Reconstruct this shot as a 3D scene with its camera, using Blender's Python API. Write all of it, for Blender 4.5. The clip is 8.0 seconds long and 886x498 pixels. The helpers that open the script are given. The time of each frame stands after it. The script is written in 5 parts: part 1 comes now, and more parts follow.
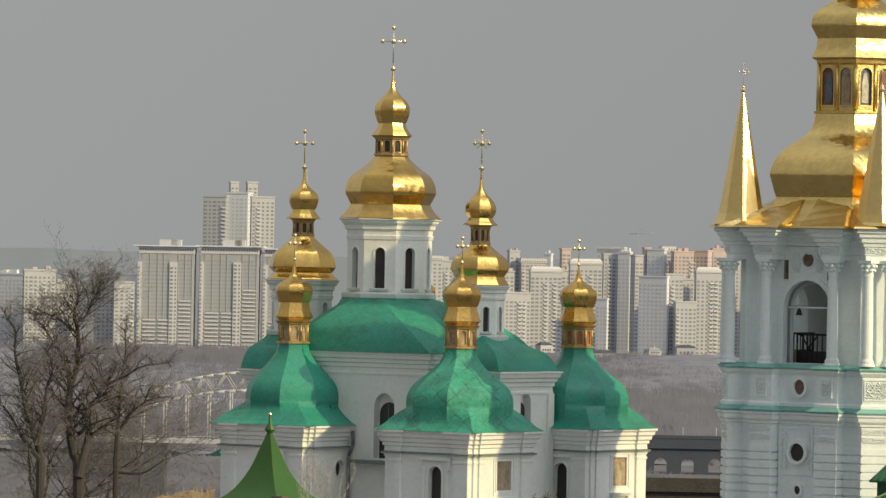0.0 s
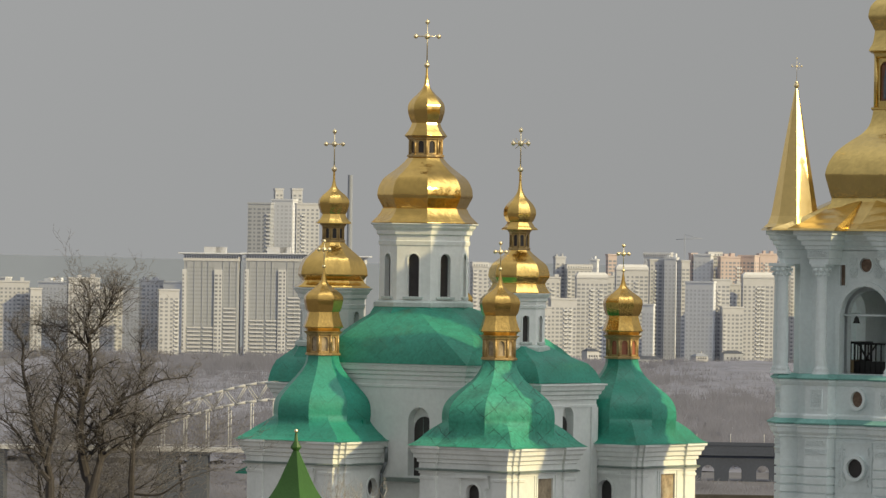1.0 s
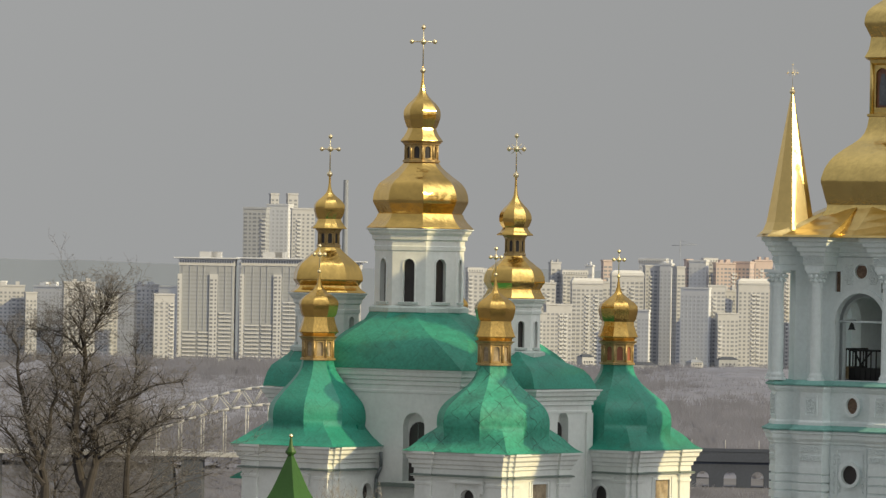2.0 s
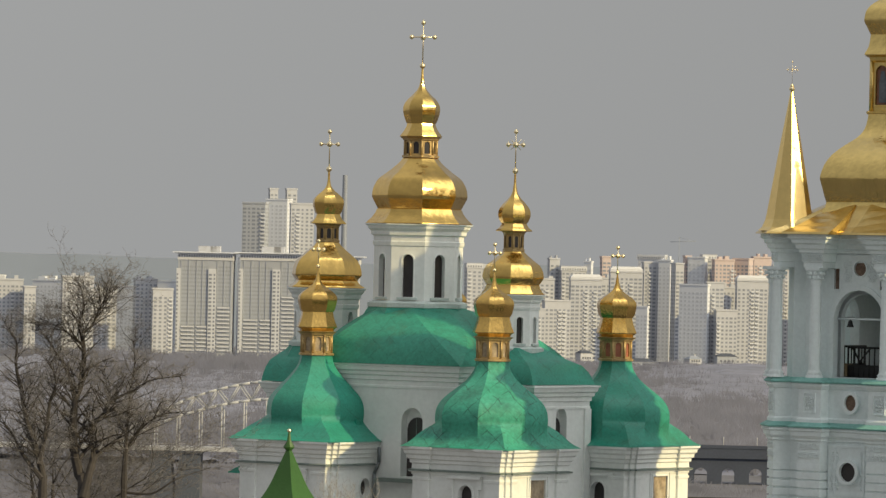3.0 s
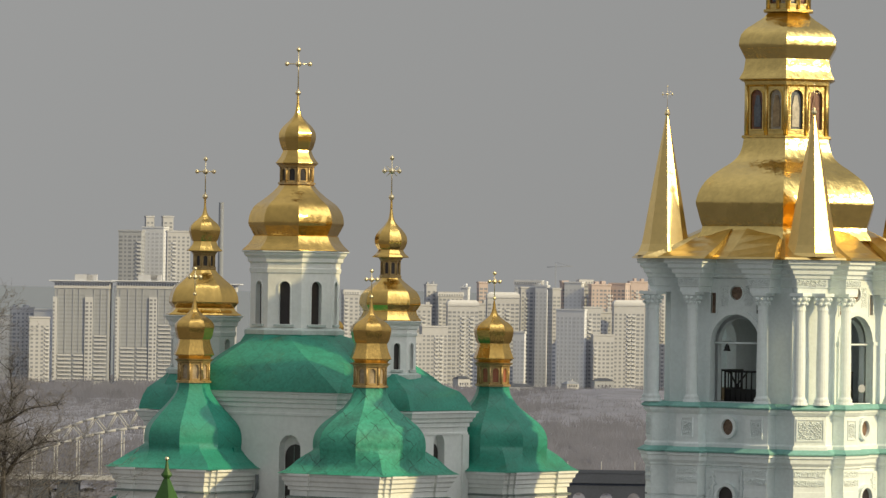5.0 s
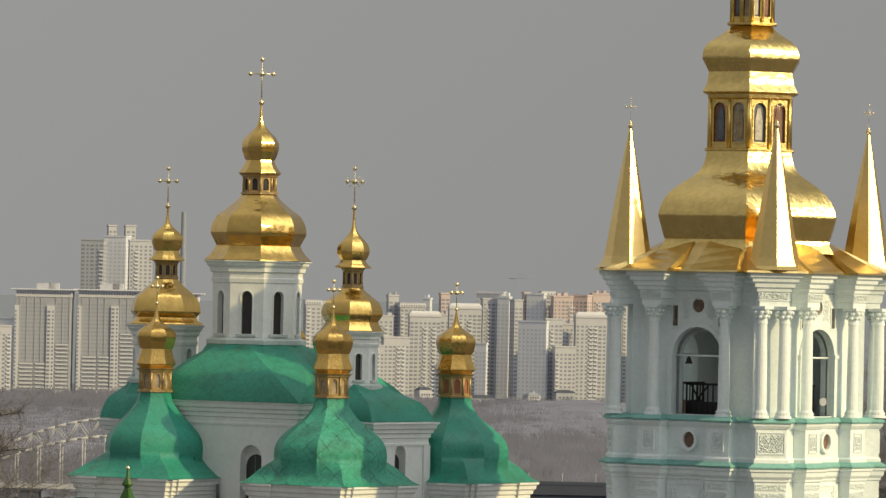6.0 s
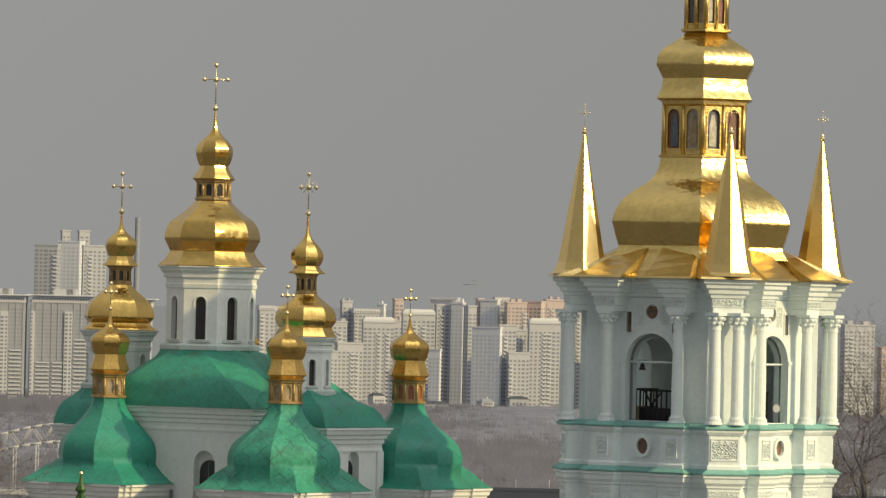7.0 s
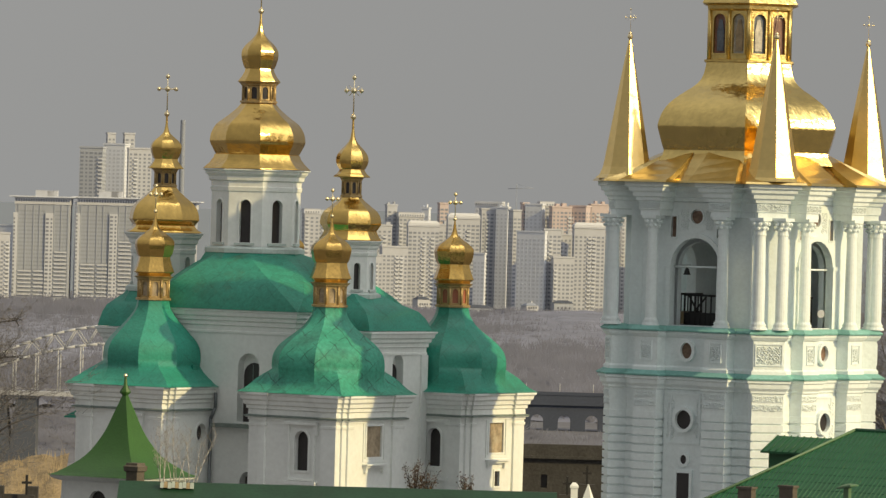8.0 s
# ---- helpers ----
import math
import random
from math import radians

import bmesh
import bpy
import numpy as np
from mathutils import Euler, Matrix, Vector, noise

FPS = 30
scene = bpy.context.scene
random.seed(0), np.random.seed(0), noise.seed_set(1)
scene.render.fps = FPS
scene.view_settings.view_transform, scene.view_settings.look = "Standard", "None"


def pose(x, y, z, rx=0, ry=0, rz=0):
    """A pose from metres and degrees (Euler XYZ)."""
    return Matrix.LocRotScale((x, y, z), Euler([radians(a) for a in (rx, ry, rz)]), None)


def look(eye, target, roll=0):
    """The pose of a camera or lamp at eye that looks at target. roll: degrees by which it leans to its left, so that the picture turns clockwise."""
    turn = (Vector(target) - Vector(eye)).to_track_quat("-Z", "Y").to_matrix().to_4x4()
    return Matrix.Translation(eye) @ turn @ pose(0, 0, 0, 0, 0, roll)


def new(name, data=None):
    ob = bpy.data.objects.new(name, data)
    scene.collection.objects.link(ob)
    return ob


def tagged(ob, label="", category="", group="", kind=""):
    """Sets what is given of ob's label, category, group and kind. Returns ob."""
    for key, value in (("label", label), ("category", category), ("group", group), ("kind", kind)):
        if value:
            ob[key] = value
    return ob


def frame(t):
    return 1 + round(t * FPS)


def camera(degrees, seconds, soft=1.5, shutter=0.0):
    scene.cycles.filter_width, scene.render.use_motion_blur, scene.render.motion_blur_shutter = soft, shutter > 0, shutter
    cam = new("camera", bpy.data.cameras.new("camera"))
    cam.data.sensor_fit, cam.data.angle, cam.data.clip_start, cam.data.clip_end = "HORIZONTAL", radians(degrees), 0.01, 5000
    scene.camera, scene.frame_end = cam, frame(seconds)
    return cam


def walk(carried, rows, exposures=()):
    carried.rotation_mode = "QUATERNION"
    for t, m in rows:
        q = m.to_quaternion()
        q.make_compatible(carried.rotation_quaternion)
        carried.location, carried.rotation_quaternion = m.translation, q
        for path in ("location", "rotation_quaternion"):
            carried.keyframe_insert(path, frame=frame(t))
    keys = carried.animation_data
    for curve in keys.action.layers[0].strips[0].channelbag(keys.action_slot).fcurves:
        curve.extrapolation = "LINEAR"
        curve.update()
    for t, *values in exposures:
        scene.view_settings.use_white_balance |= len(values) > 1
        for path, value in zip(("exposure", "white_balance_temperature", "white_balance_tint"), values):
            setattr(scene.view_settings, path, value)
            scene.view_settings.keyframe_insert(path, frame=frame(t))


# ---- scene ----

cam = camera(9.095, 8.0, soft=1.4)
EYE = (12.5, -300.0, 18.0)
# seconds, metres back, yaw, pitch, lean
ROWS = [
    (0.0, 15.94, 1.717, 0.047, -1.068),
    (0.1, 12.9, 1.83, 0.112, -1.01),
    (0.2, 9.6, 1.945, 0.178, -0.96),
    (0.3, 6.3, 2.06, 0.244, -0.92),
    (0.4, 3.0, 2.16, 0.306, -0.88),
    (0.5, 0.0, 2.227, 0.346, -0.837),
    (1.0, 0.0, 2.192, 0.105, -0.833),
    (1.5, 0.0, 2.146, -0.028, -1.067),
    (1.7, 0.0, 2.131, 0.180, -0.989),
    (2.8, 0.0, 2.180, 0.072, -1.168),
    (3.0, 0.0, 2.133, 0.115, -1.240),
    (3.5, 0.0, 1.688, 0.394, -1.153),
    (4.0, 0.0, 1.205, 0.470, -1.050),
    (4.5, 0.0, 1.002, 0.352, -1.032),
    (4.7, 0.0, 0.958, 0.362, -0.931),
    (5.8, 0.0, 0.567, 0.534, -1.05),
    (6.0, 0.0, 0.476, 0.528, -1.214),
    (6.5, 0.0, 0.098, 0.573, -1.272),
    (7.0, 0.0, 0.0, 0.600, -1.316),
    (7.5, 0.0, 0.085, 0.274, -1.528),
    (8.0, 0.0, 0.462, -0.400, -1.553),
]
walk(cam, [(t, pose(EYE[0], EYE[1] - back, EYE[2], 90 + pitch, lean, yaw)) for t, back, yaw, pitch, lean in ROWS],
     [(0.0, -0.05, 6540, 8.8), (1.0, 0.0, 6540, 8.8), (3.0, 0.0, 6560, 8.8), (4.5, -0.08, 6600, 8.8), (7.0, -0.18, 6700, 8.8), (8.0, -0.14, 6700, 8.8)])

# ---- light: a hazy low afternoon sun from the right, behind the camera ----
SUN_AZ, SUN_EL = 57.0, 25.5
world = bpy.data.worlds.new("hazy_sky")
scene.world = world
world.use_nodes = True
wn, wl = world.node_tree.nodes, world.node_tree.links
sky = wn.new("ShaderNodeTexSky")
sky.sky_type, sky.sun_disc = "NISHITA", False
sky.sun_elevation, sky.sun_rotation = radians(SUN_EL), radians(180 - SUN_AZ)
sky.air_density, sky.dust_density, sky.ozone_density = 1.0, 1.5, 1.0
grey = wn.new("ShaderNodeHueSaturation")
grey.inputs["Saturation"].default_value = 0.05
# haze: the glow of the low sky reaches high up, and the veil is brightest overhead
where, cut, haze = wn.new("ShaderNodeTexCoord"), wn.new("ShaderNodeSeparateXYZ"), wn.new("ShaderNodeCombineXYZ")
lift = wn.new("ShaderNodeMapRange")
lift.inputs["From Min"].default_value, lift.inputs["From Max"].default_value = 0.0, 1.0
lift.inputs["To Min"].default_value, lift.inputs["To Max"].default_value = 0.15, 0.27
wl.new(where.outputs["Generated"], cut.inputs[0]), wl.new(cut.outputs["Z"], lift.inputs["Value"])
wl.new(cut.outputs["X"], haze.inputs["X"]), wl.new(cut.outputs["Y"], haze.inputs["Y"]), wl.new(lift.outputs["Result"], haze.inputs["Z"])
wl.new(haze.outputs["Vector"], sky.inputs["Vector"])
wl.new(sky.outputs["Color"], grey.inputs["Color"])
wl.new(grey.outputs["Color"], wn["Background"].inputs["Color"])
glow = wn.new("ShaderNodeMapRange")
glow.inputs["To Min"].default_value, glow.inputs["To Max"].default_value = 0.067, 0.116
wl.new(cut.outputs["Z"], glow.inputs["Value"]), wl.new(glow.outputs["Result"], wn["Background"].inputs["Strength"])
sun_to = Vector((math.sin(radians(SUN_AZ)) * math.cos(radians(SUN_EL)), -math.cos(radians(SUN_AZ)) * math.cos(radians(SUN_EL)), math.sin(radians(SUN_EL))))
sun = new("sun", bpy.data.lights.new("sun", "SUN"))
sun.data.energy, sun.data.angle, sun.data.color = 3.3, radians(0.6), (1.0, 0.78, 0.375)
sun.matrix_world = look(sun_to * 300, (0, 0, 0))
scene.view_settings.exposure = 0.0


# ---- materials ----
def mat(name, color, rough=0.8, metal=0.0, vary=0.15, scale=1.0, fine=12.0, bump=0.0, stain=None, stain_amount=0.0, piece=0.0, seams=0.0):
    """A surface with variation at two scales, fine relief and, where given, stains of a second colour."""
    m = bpy.data.materials.new(name)
    m.use_nodes = True
    n, l = m.node_tree.nodes, m.node_tree.links
    b = n["Principled BSDF"]
    b.inputs["Metallic"].default_value, b.inputs["Roughness"].default_value = metal, rough
    co = n.new("ShaderNodeTexCoord")
    big, small = n.new("ShaderNodeTexNoise"), n.new("ShaderNodeTexNoise")
    big.inputs["Scale"].default_value, small.inputs["Scale"].default_value = scale, fine
    big.inputs["Detail"].default_value = small.inputs["Detail"].default_value = 4
    l.new(co.outputs["Object"], big.inputs["Vector"]), l.new(co.outputs["Object"], small.inputs["Vector"])
    add = n.new("ShaderNodeMath")
    add.operation = "ADD"
    l.new(big.outputs["Fac"], add.inputs[0]), l.new(small.outputs["Fac"], add.inputs[1])
    span = n.new("ShaderNodeMapRange")
    span.inputs["From Min"].default_value, span.inputs["From Max"].default_value = 0.6, 1.4
    span.inputs["To Min"].default_value, span.inputs["To Max"].default_value = 1 - vary, 1 + vary
    l.new(add.outputs[0], span.inputs["Value"])
    tint = n.new("ShaderNodeMix")
    tint.data_type, tint.blend_type = "RGBA", "MULTIPLY"
    tint.inputs["Factor"].default_value = 1.0
    tint.inputs["A"].default_value = (*color, 1)
    l.new(span.outputs["Result"], tint.inputs["B"])
    out = tint.outputs["Result"]
    if stain:
        spots = n.new("ShaderNodeTexNoise")
        spots.inputs["Scale"].default_value, spots.inputs["Detail"].default_value = scale * 0.7, 8
        spots.inputs["Roughness"].default_value = 0.65
        l.new(co.outputs["Object"], spots.inputs["Vector"])
        edge = n.new("ShaderNodeMapRange")
        edge.inputs["From Min"].default_value, edge.inputs["From Max"].default_value = 0.55, 0.75
        edge.inputs["To Max"].default_value = stain_amount
        l.new(spots.outputs["Fac"], edge.inputs["Value"])
        mix = n.new("ShaderNodeMix")
        mix.data_type = "RGBA"
        l.new(edge.outputs["Result"], mix.inputs["Factor"]), l.new(out, mix.inputs["A"])
        mix.inputs["B"].default_value = (*stain, 1)
        out = mix.outputs["Result"]
    if piece:
        info = n.new("ShaderNodeObjectInfo")
        shift = n.new("ShaderNodeMapRange")
        shift.inputs["To Min"].default_value, shift.inputs["To Max"].default_value = 1 - piece, 1 + piece
        l.new(info.outputs["Random"], shift.inputs["Value"])
        mix = n.new("ShaderNodeMix")
        mix.data_type, mix.blend_type = "RGBA", "MULTIPLY"
        mix.inputs["Factor"].default_value = 1.0
        l.new(out, mix.inputs["A"]), l.new(shift.outputs["Result"], mix.inputs["B"])
        out = mix.outputs["Result"]
    if seams:
        # slanting joints between the roof sheets
        joint, turn = n.new("ShaderNodeTexBrick"), n.new("ShaderNodeCombineXYZ")
        wob, bent = n.new("ShaderNodeTexNoise"), n.new("ShaderNodeVectorMath")
        wob.inputs["Scale"].default_value, bent.operation = 1.1, "MULTIPLY_ADD"
        bent.inputs[1].default_value = (0.35, 0.35, 0.35)
        l.new(co.outputs["Object"], wob.inputs["Vector"]), l.new(wob.outputs["Color"], bent.inputs[0]), l.new(co.outputs["Object"], bent.inputs[2])
        fade, gone = n.new("ShaderNodeTexNoise"), n.new("ShaderNodeMapRange")
        fade.inputs["Scale"].default_value = 1.6
        gone.inputs["From Min"].default_value, gone.inputs["From Max"].default_value = 0.42, 0.6
        l.new(co.outputs["Object"], fade.inputs["Vector"]), l.new(fade.outputs["Fac"], gone.inputs["Value"])
        for slot, axis in ((0, (0.827, 0.562, 1.0)), (1, (0.827, 0.562, -1.0))):
            dot = n.new("ShaderNodeVectorMath")
            dot.operation = "DOT_PRODUCT"
            dot.inputs[1].default_value = axis
            l.new(bent.outputs["Vector"], dot.inputs[0]), l.new(dot.outputs["Value"], turn.inputs[slot])
        joint.offset = 0.0
        joint.inputs["Scale"].default_value, joint.inputs["Mortar Size"].default_value = 1.0, 0.03
        joint.inputs["Brick Width"].default_value, joint.inputs["Row Height"].default_value = 1.0, 1.0
        joint.inputs["Color1"].default_value, joint.inputs["Color2"].default_value = (1, 1, 1, 1), (0.86, 0.86, 0.86, 1)
        joint.inputs["Mortar"].default_value = (1 - seams, 1 - seams, 1 - seams, 1)
        l.new(turn.outputs["Vector"], joint.inputs["Vector"])
        mix = n.new("ShaderNodeMix")
        mix.data_type, mix.blend_type = "RGBA", "MULTIPLY"
        l.new(gone.outputs["Result"], mix.inputs["Factor"])
        l.new(out, mix.inputs["A"]), l.new(joint.outputs["Color"], mix.inputs["B"])
        out = mix.outputs["Result"]
    l.new(out, b.inputs["Base Color"])
    if bump:
        rel = n.new("ShaderNodeBump")
        rel.inputs["Strength"].default_value, rel.inputs["Distance"].default_value = bump, 0.05
        l.new(add.outputs[0], rel.inputs["Height"]), l.new(rel.outputs["Normal"], b.inputs["Normal"])
    return m


GOLD = mat("gilded_sheet", (0.70, 0.47, 0.145), 0.16, 1.0, 0.14, 0.9, 2.6, 0.5)
TOWER_GOLD = mat("bright_tower_gilding", (0.76, 0.56, 0.205), 0.17, 1.0, 0.14, 1.1, 3.2, 0.75)
LANTERN_GOLD = mat("satin_tower_gilding", (0.72, 0.53, 0.19), 0.3, 1.0, 0.2, 1.3, 6.0, 0.5)
GOLD_OLD = mat("worn_gilding", (0.66, 0.43, 0.13), 0.18, 1.0, 0.2, 1.2, 6.0, 0.3, (0.35, 0.2, 0.06), 0.5)
SPIRE_GOLD = mat("spire_gilding", (0.80, 0.59, 0.235), 0.3, 1.0, 0.08, 0.8, 4.0, 0.1)
TENT_GOLD = mat("matt_gilded_sheet", (0.64, 0.48, 0.2), 0.3, 1.0, 0.15, 0.9, 3.0, 0.3)
CROSS_GOLD = mat("cross_gilding", (0.9, 0.76, 0.48), 0.28, 1.0, 0.1)
GREEN = mat("painted_green_roof", (0.027, 0.265, 0.188), 0.42, 0.0, 0.24, 0.4, 7.0, 0.3, (0.03, 0.10, 0.06), 0.8, seams=0.3)
STUCCO_GILT = mat("ochre_gilt_stucco", (0.46, 0.33, 0.15), 0.45, 0.6, 0.3, 2.0, 9.0, 0.4)
GREEN_LICHEN = mat("lichened_green_roof", (0.032, 0.27, 0.185), 0.5, 0.0, 0.28, 0.45, 6.0, 0.35, (0.085, 0.105, 0.04), 0.8, seams=0.3)
GREEN_WORN = mat("worn_green_roof", (0.044, 0.315, 0.215), 0.42, 0.0, 0.34, 0.8, 5.0, 0.45, (0.012, 0.085, 0.065), 0.95, seams=0.65)
TENT_GREEN = mat("leaf_green_roof", (0.03, 0.10, 0.016), 0.5, 0.0, 0.15, 0.8, 8.0, 0.2)
HALL_GREEN = mat("dull_green_hall_roof", (0.010, 0.046, 0.02), 0.5, 0.0, 0.35, 0.5, 6.0, 0.2, (0.02, 0.035, 0.018), 0.7)
METAL_GREEN = mat("green_metal_sheets", (0.018, 0.105, 0.043), 0.45, 0.0, 0.15, 1.0, 9.0, 0.1)
PLASTER = mat("white_limewash", (0.79, 0.815, 0.79), 0.9, 0.0, 0.07, 0.5, 4.0, 0.15, (0.60, 0.62, 0.60), 0.4)
PLASTER_T = mat("pale_tower_limewash", (0.77, 0.84, 0.845), 0.9, 0.0, 0.08, 0.6, 5.0, 0.35, (0.60, 0.66, 0.66), 0.45)
COPPER = mat("pale_verdigris_ledge", (0.20, 0.43, 0.39), 0.7, 0.0, 0.2, 1.5, 8.0, 0.1)
DARK = mat("dark_window_and_shaded_arch", (0.035, 0.03, 0.03), 0.35, 0.0, 0.3, 1.5)
BRICK_RED = mat("faded_red_panel", (0.33, 0.12, 0.07), 0.8, 0.0, 0.2, 2.0)
IRON = mat("black_iron", (0.03, 0.03, 0.03), 0.6, 0.5, 0.2)
PIPE = mat("grey_zinc_pipe", (0.2, 0.22, 0.23), 0.5, 0.6, 0.2)
BARK = mat("grey_brown_bark", (0.046, 0.041, 0.039), 0.95, 0.0, 0.3, 1.0, 10.0)
TWIGS = mat("brown_twigs", (0.178, 0.17, 0.17), 0.95, 0.0, 0.3, 0.5, 3.0)
EARTH = mat("dry_earth", (0.135, 0.137, 0.158), 0.95, 0.0, 0.3, 0.01, 0.1)
RIVER = mat("grey_river", (0.19, 0.195, 0.215), 0.55, 0.0, 0.1, 0.005, 0.05)
# Woods and hills: the air's haze is mixed into their lavender and blue-grey.
WOODS = mat("haze_tinted_woods", (0.195, 0.205, 0.262), 1.0, 0.0, 0.26, 0.01, 0.04)
HILLS = mat("haze_tinted_hills", (0.195, 0.228, 0.288), 1.0, 0.0, 0.06, 0.002, 0.02)
# Far city walls, panes and stack: distance haze is put into pale, bluish colours.
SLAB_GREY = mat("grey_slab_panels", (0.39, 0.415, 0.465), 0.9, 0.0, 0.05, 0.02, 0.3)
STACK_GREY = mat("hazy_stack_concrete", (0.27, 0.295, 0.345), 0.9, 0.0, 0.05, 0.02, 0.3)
CREAM = mat("haze_pale_cream_walls", (0.49, 0.505, 0.545), 0.9, 0.0, 0.06, 0.02, 0.3)
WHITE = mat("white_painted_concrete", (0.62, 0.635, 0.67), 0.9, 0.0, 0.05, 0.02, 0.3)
STONE_GREY = mat("greenish_grey_stone", (0.5, 0.57, 0.54), 0.85, 0.0, 0.15, 1.0, 6.0)
LEAD = mat("dull_lead_strip", (0.17, 0.21, 0.19), 0.7, 0.0, 0.2, 1.0, 6.0)
ROSE = mat("rose_brick_walls", (0.56, 0.47, 0.455), 0.9, 0.0, 0.08, 0.02, 0.3)
# Blocks facing away from the sun: haze over their shade is put into this pale blue.
HAZE_BLUE = mat("haze_blue_walls", (0.66, 0.69, 0.75), 0.8, 0.0, 0.05, 0.02, 0.3)
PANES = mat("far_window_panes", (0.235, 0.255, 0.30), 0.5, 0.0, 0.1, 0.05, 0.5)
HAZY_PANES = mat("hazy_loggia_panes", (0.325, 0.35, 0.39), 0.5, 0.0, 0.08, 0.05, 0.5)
# Panes pale almost to the wall tone, as haze would wash them out.
HAZE_BLUE_PANES = mat("haze_blue_panes", (0.52, 0.55, 0.61), 0.5, 0.0, 0.08, 0.05, 0.5)
STEEL = mat("pale_bridge_steel", (0.42, 0.43, 0.45), 0.7, 0.0, 0.08, 0.1, 1.0)
PIER = mat("bridge_concrete", (0.075, 0.086, 0.112), 0.9, 0.0, 0.1, 0.1, 1.0)
# Dark railway bridge concrete, with haze put in as a blue tint.
HAZY_DARK = mat("hazy_dark_concrete", (0.055, 0.067, 0.10), 0.9, 0.0, 0.15, 0.1, 1.0)
FLASHING = mat("pale_green_flashing", (0.11, 0.19, 0.11), 0.5, 0.0, 0.15, 2.0, 9.0)
MASONRY_DARK = mat("dark_weathered_stone", (0.05, 0.048, 0.046), 0.95, 0.0, 0.4, 0.8, 6.0, 0.5)
DRY_GRASS = mat("dry_grass_on_clay", (0.27, 0.205, 0.12), 0.95, 0.0, 0.5, 1.2, 9.0, 0.7, (0.10, 0.085, 0.06), 0.85)
STALKS = mat("straw_stalks", (0.42, 0.33, 0.2), 0.9, 0.0, 0.3, 1.0, 8.0)
MASONRY = mat("weathered_chimney_brick", (0.10, 0.085, 0.068), 0.9, 0.0, 0.3, 1.5, 8.0, 0.5)


# ---- mesh helpers ----
def part(name, bm, material, parent=None, label=""):
    """Links a bmesh as one mesh object, under a thing or a part."""
    me = bpy.data.meshes.new(name)
    if len(bm.verts) < 20000:
        bmesh.ops.remove_doubles(bm, verts=bm.verts, dist=0.0002)
    bmesh.ops.recalc_face_normals(bm, faces=bm.faces)
    bm.to_mesh(me)
    bm.free()
    for m in material if isinstance(material, (list, tuple)) else (material,):
        me.materials.append(m)
    ob = new(name, me)
    if parent:
        ob.parent = parent
    if label:
        tagged(ob, label)
    return ob


def thing(name, label, category, m=Matrix(), group="", kind=""):
    ob = new(name)
    ob.matrix_basis = m
    return tagged(ob, label, category, group, kind)


def curve(points, steps=4):
    """A smooth profile through a few control points."""
    p = [Vector(q) for q in points]
    out = []
    for i in range(len(p) - 1):
        a, b, c, d = p[max(i - 1, 0)], p[i], p[i + 1], p[min(i + 2, len(p) - 1)]
        for k in range(steps):
            t = k / steps
            out.append(0.5 * ((2 * b) + (c - a) * t + (2 * a - 5 * b + 4 * c - d) * t * t + (3 * b - a - 3 * c + d) * t ** 3))
    return out + [p[-1]]


def loft(bm, rings, smooth=False, cap=True):
    """Skins closed rings of equal length; smooth upwards, with sharp seams between the facets."""
    made = [[bm.verts.new(v) for v in r] for r in rings]
    n = len(rings[0])
    for a, b in zip(made, made[1:]):
        for i in range(n):
            f = bm.faces.new((a[i], a[(i + 1) % n], b[(i + 1) % n], b[i]))
            f.smooth = smooth
    if smooth:
        for a, b in zip(made, made[1:]):
            for i in range(n):
                bm.edges.get((a[i], b[i])).smooth = False
    if cap:
        bm.faces.new(made[0][::-1]), bm.faces.new(made[-1])
    return bm


def ring(r, z, n=8, phase=0.0, c=(0, 0)):
    """A polygon; phase is the first corner's bearing in degrees, from the -y side towards +x."""
    return [(c[0] + r * math.sin(radians(phase + 360 * i / n)), c[1] - r * math.cos(radians(phase + 360 * i / n)), z) for i in range(n)]


def facets(profile, n=8, phase=0.0, c=(0, 0), steps=4, smooth=True):
    """A faceted turned body from (radius, height) control points."""
    pts = curve(profile, steps) if steps > 1 else [Vector(p) for p in profile]
    return loft(bmesh.new(), [ring(max(p[0], 0.004), p[1], n, phase, c) for p in pts], smooth)


def box(bm, x0, x1, y0, y1, z0, z1):
    v = [bm.verts.new((x, y, z)) for z in (z0, z1) for x, y in ((x0, y0), (x1, y0), (x1, y1), (x0, y1))]
    for f in ((3, 2, 1, 0), (4, 5, 6, 7), (0, 1, 5, 4), (1, 2, 6, 5), (2, 3, 7, 6), (3, 0, 4, 7)):
        bm.faces.new([v[i] for i in f])
    return bm


def tube(bm, a, b, ra, rb, n=6):
    a, b = Vector(a), Vector(b)
    d = (b - a).normalized()
    u = d.orthogonal().normalized()
    w = d.cross(u)
    rows = [[bm.verts.new(p + r * (u * math.cos(6.2832 * i / n) + w * math.sin(6.2832 * i / n))) for i in range(n)] for p, r in ((a, ra), (b, rb))]
    for i in range(n):
        bm.faces.new((rows[0][i], rows[0][(i + 1) % n], rows[1][(i + 1) % n], rows[1][i])).smooth = True
    bm.faces.new(rows[0][::-1]), bm.faces.new(rows[1])
    return bm


def ball(bm, c, r, n=10):
    bmesh.ops.create_uvsphere(bm, u_segments=n, v_segments=n // 2 + 1, radius=r, matrix=Matrix.Translation(c))
    return bm


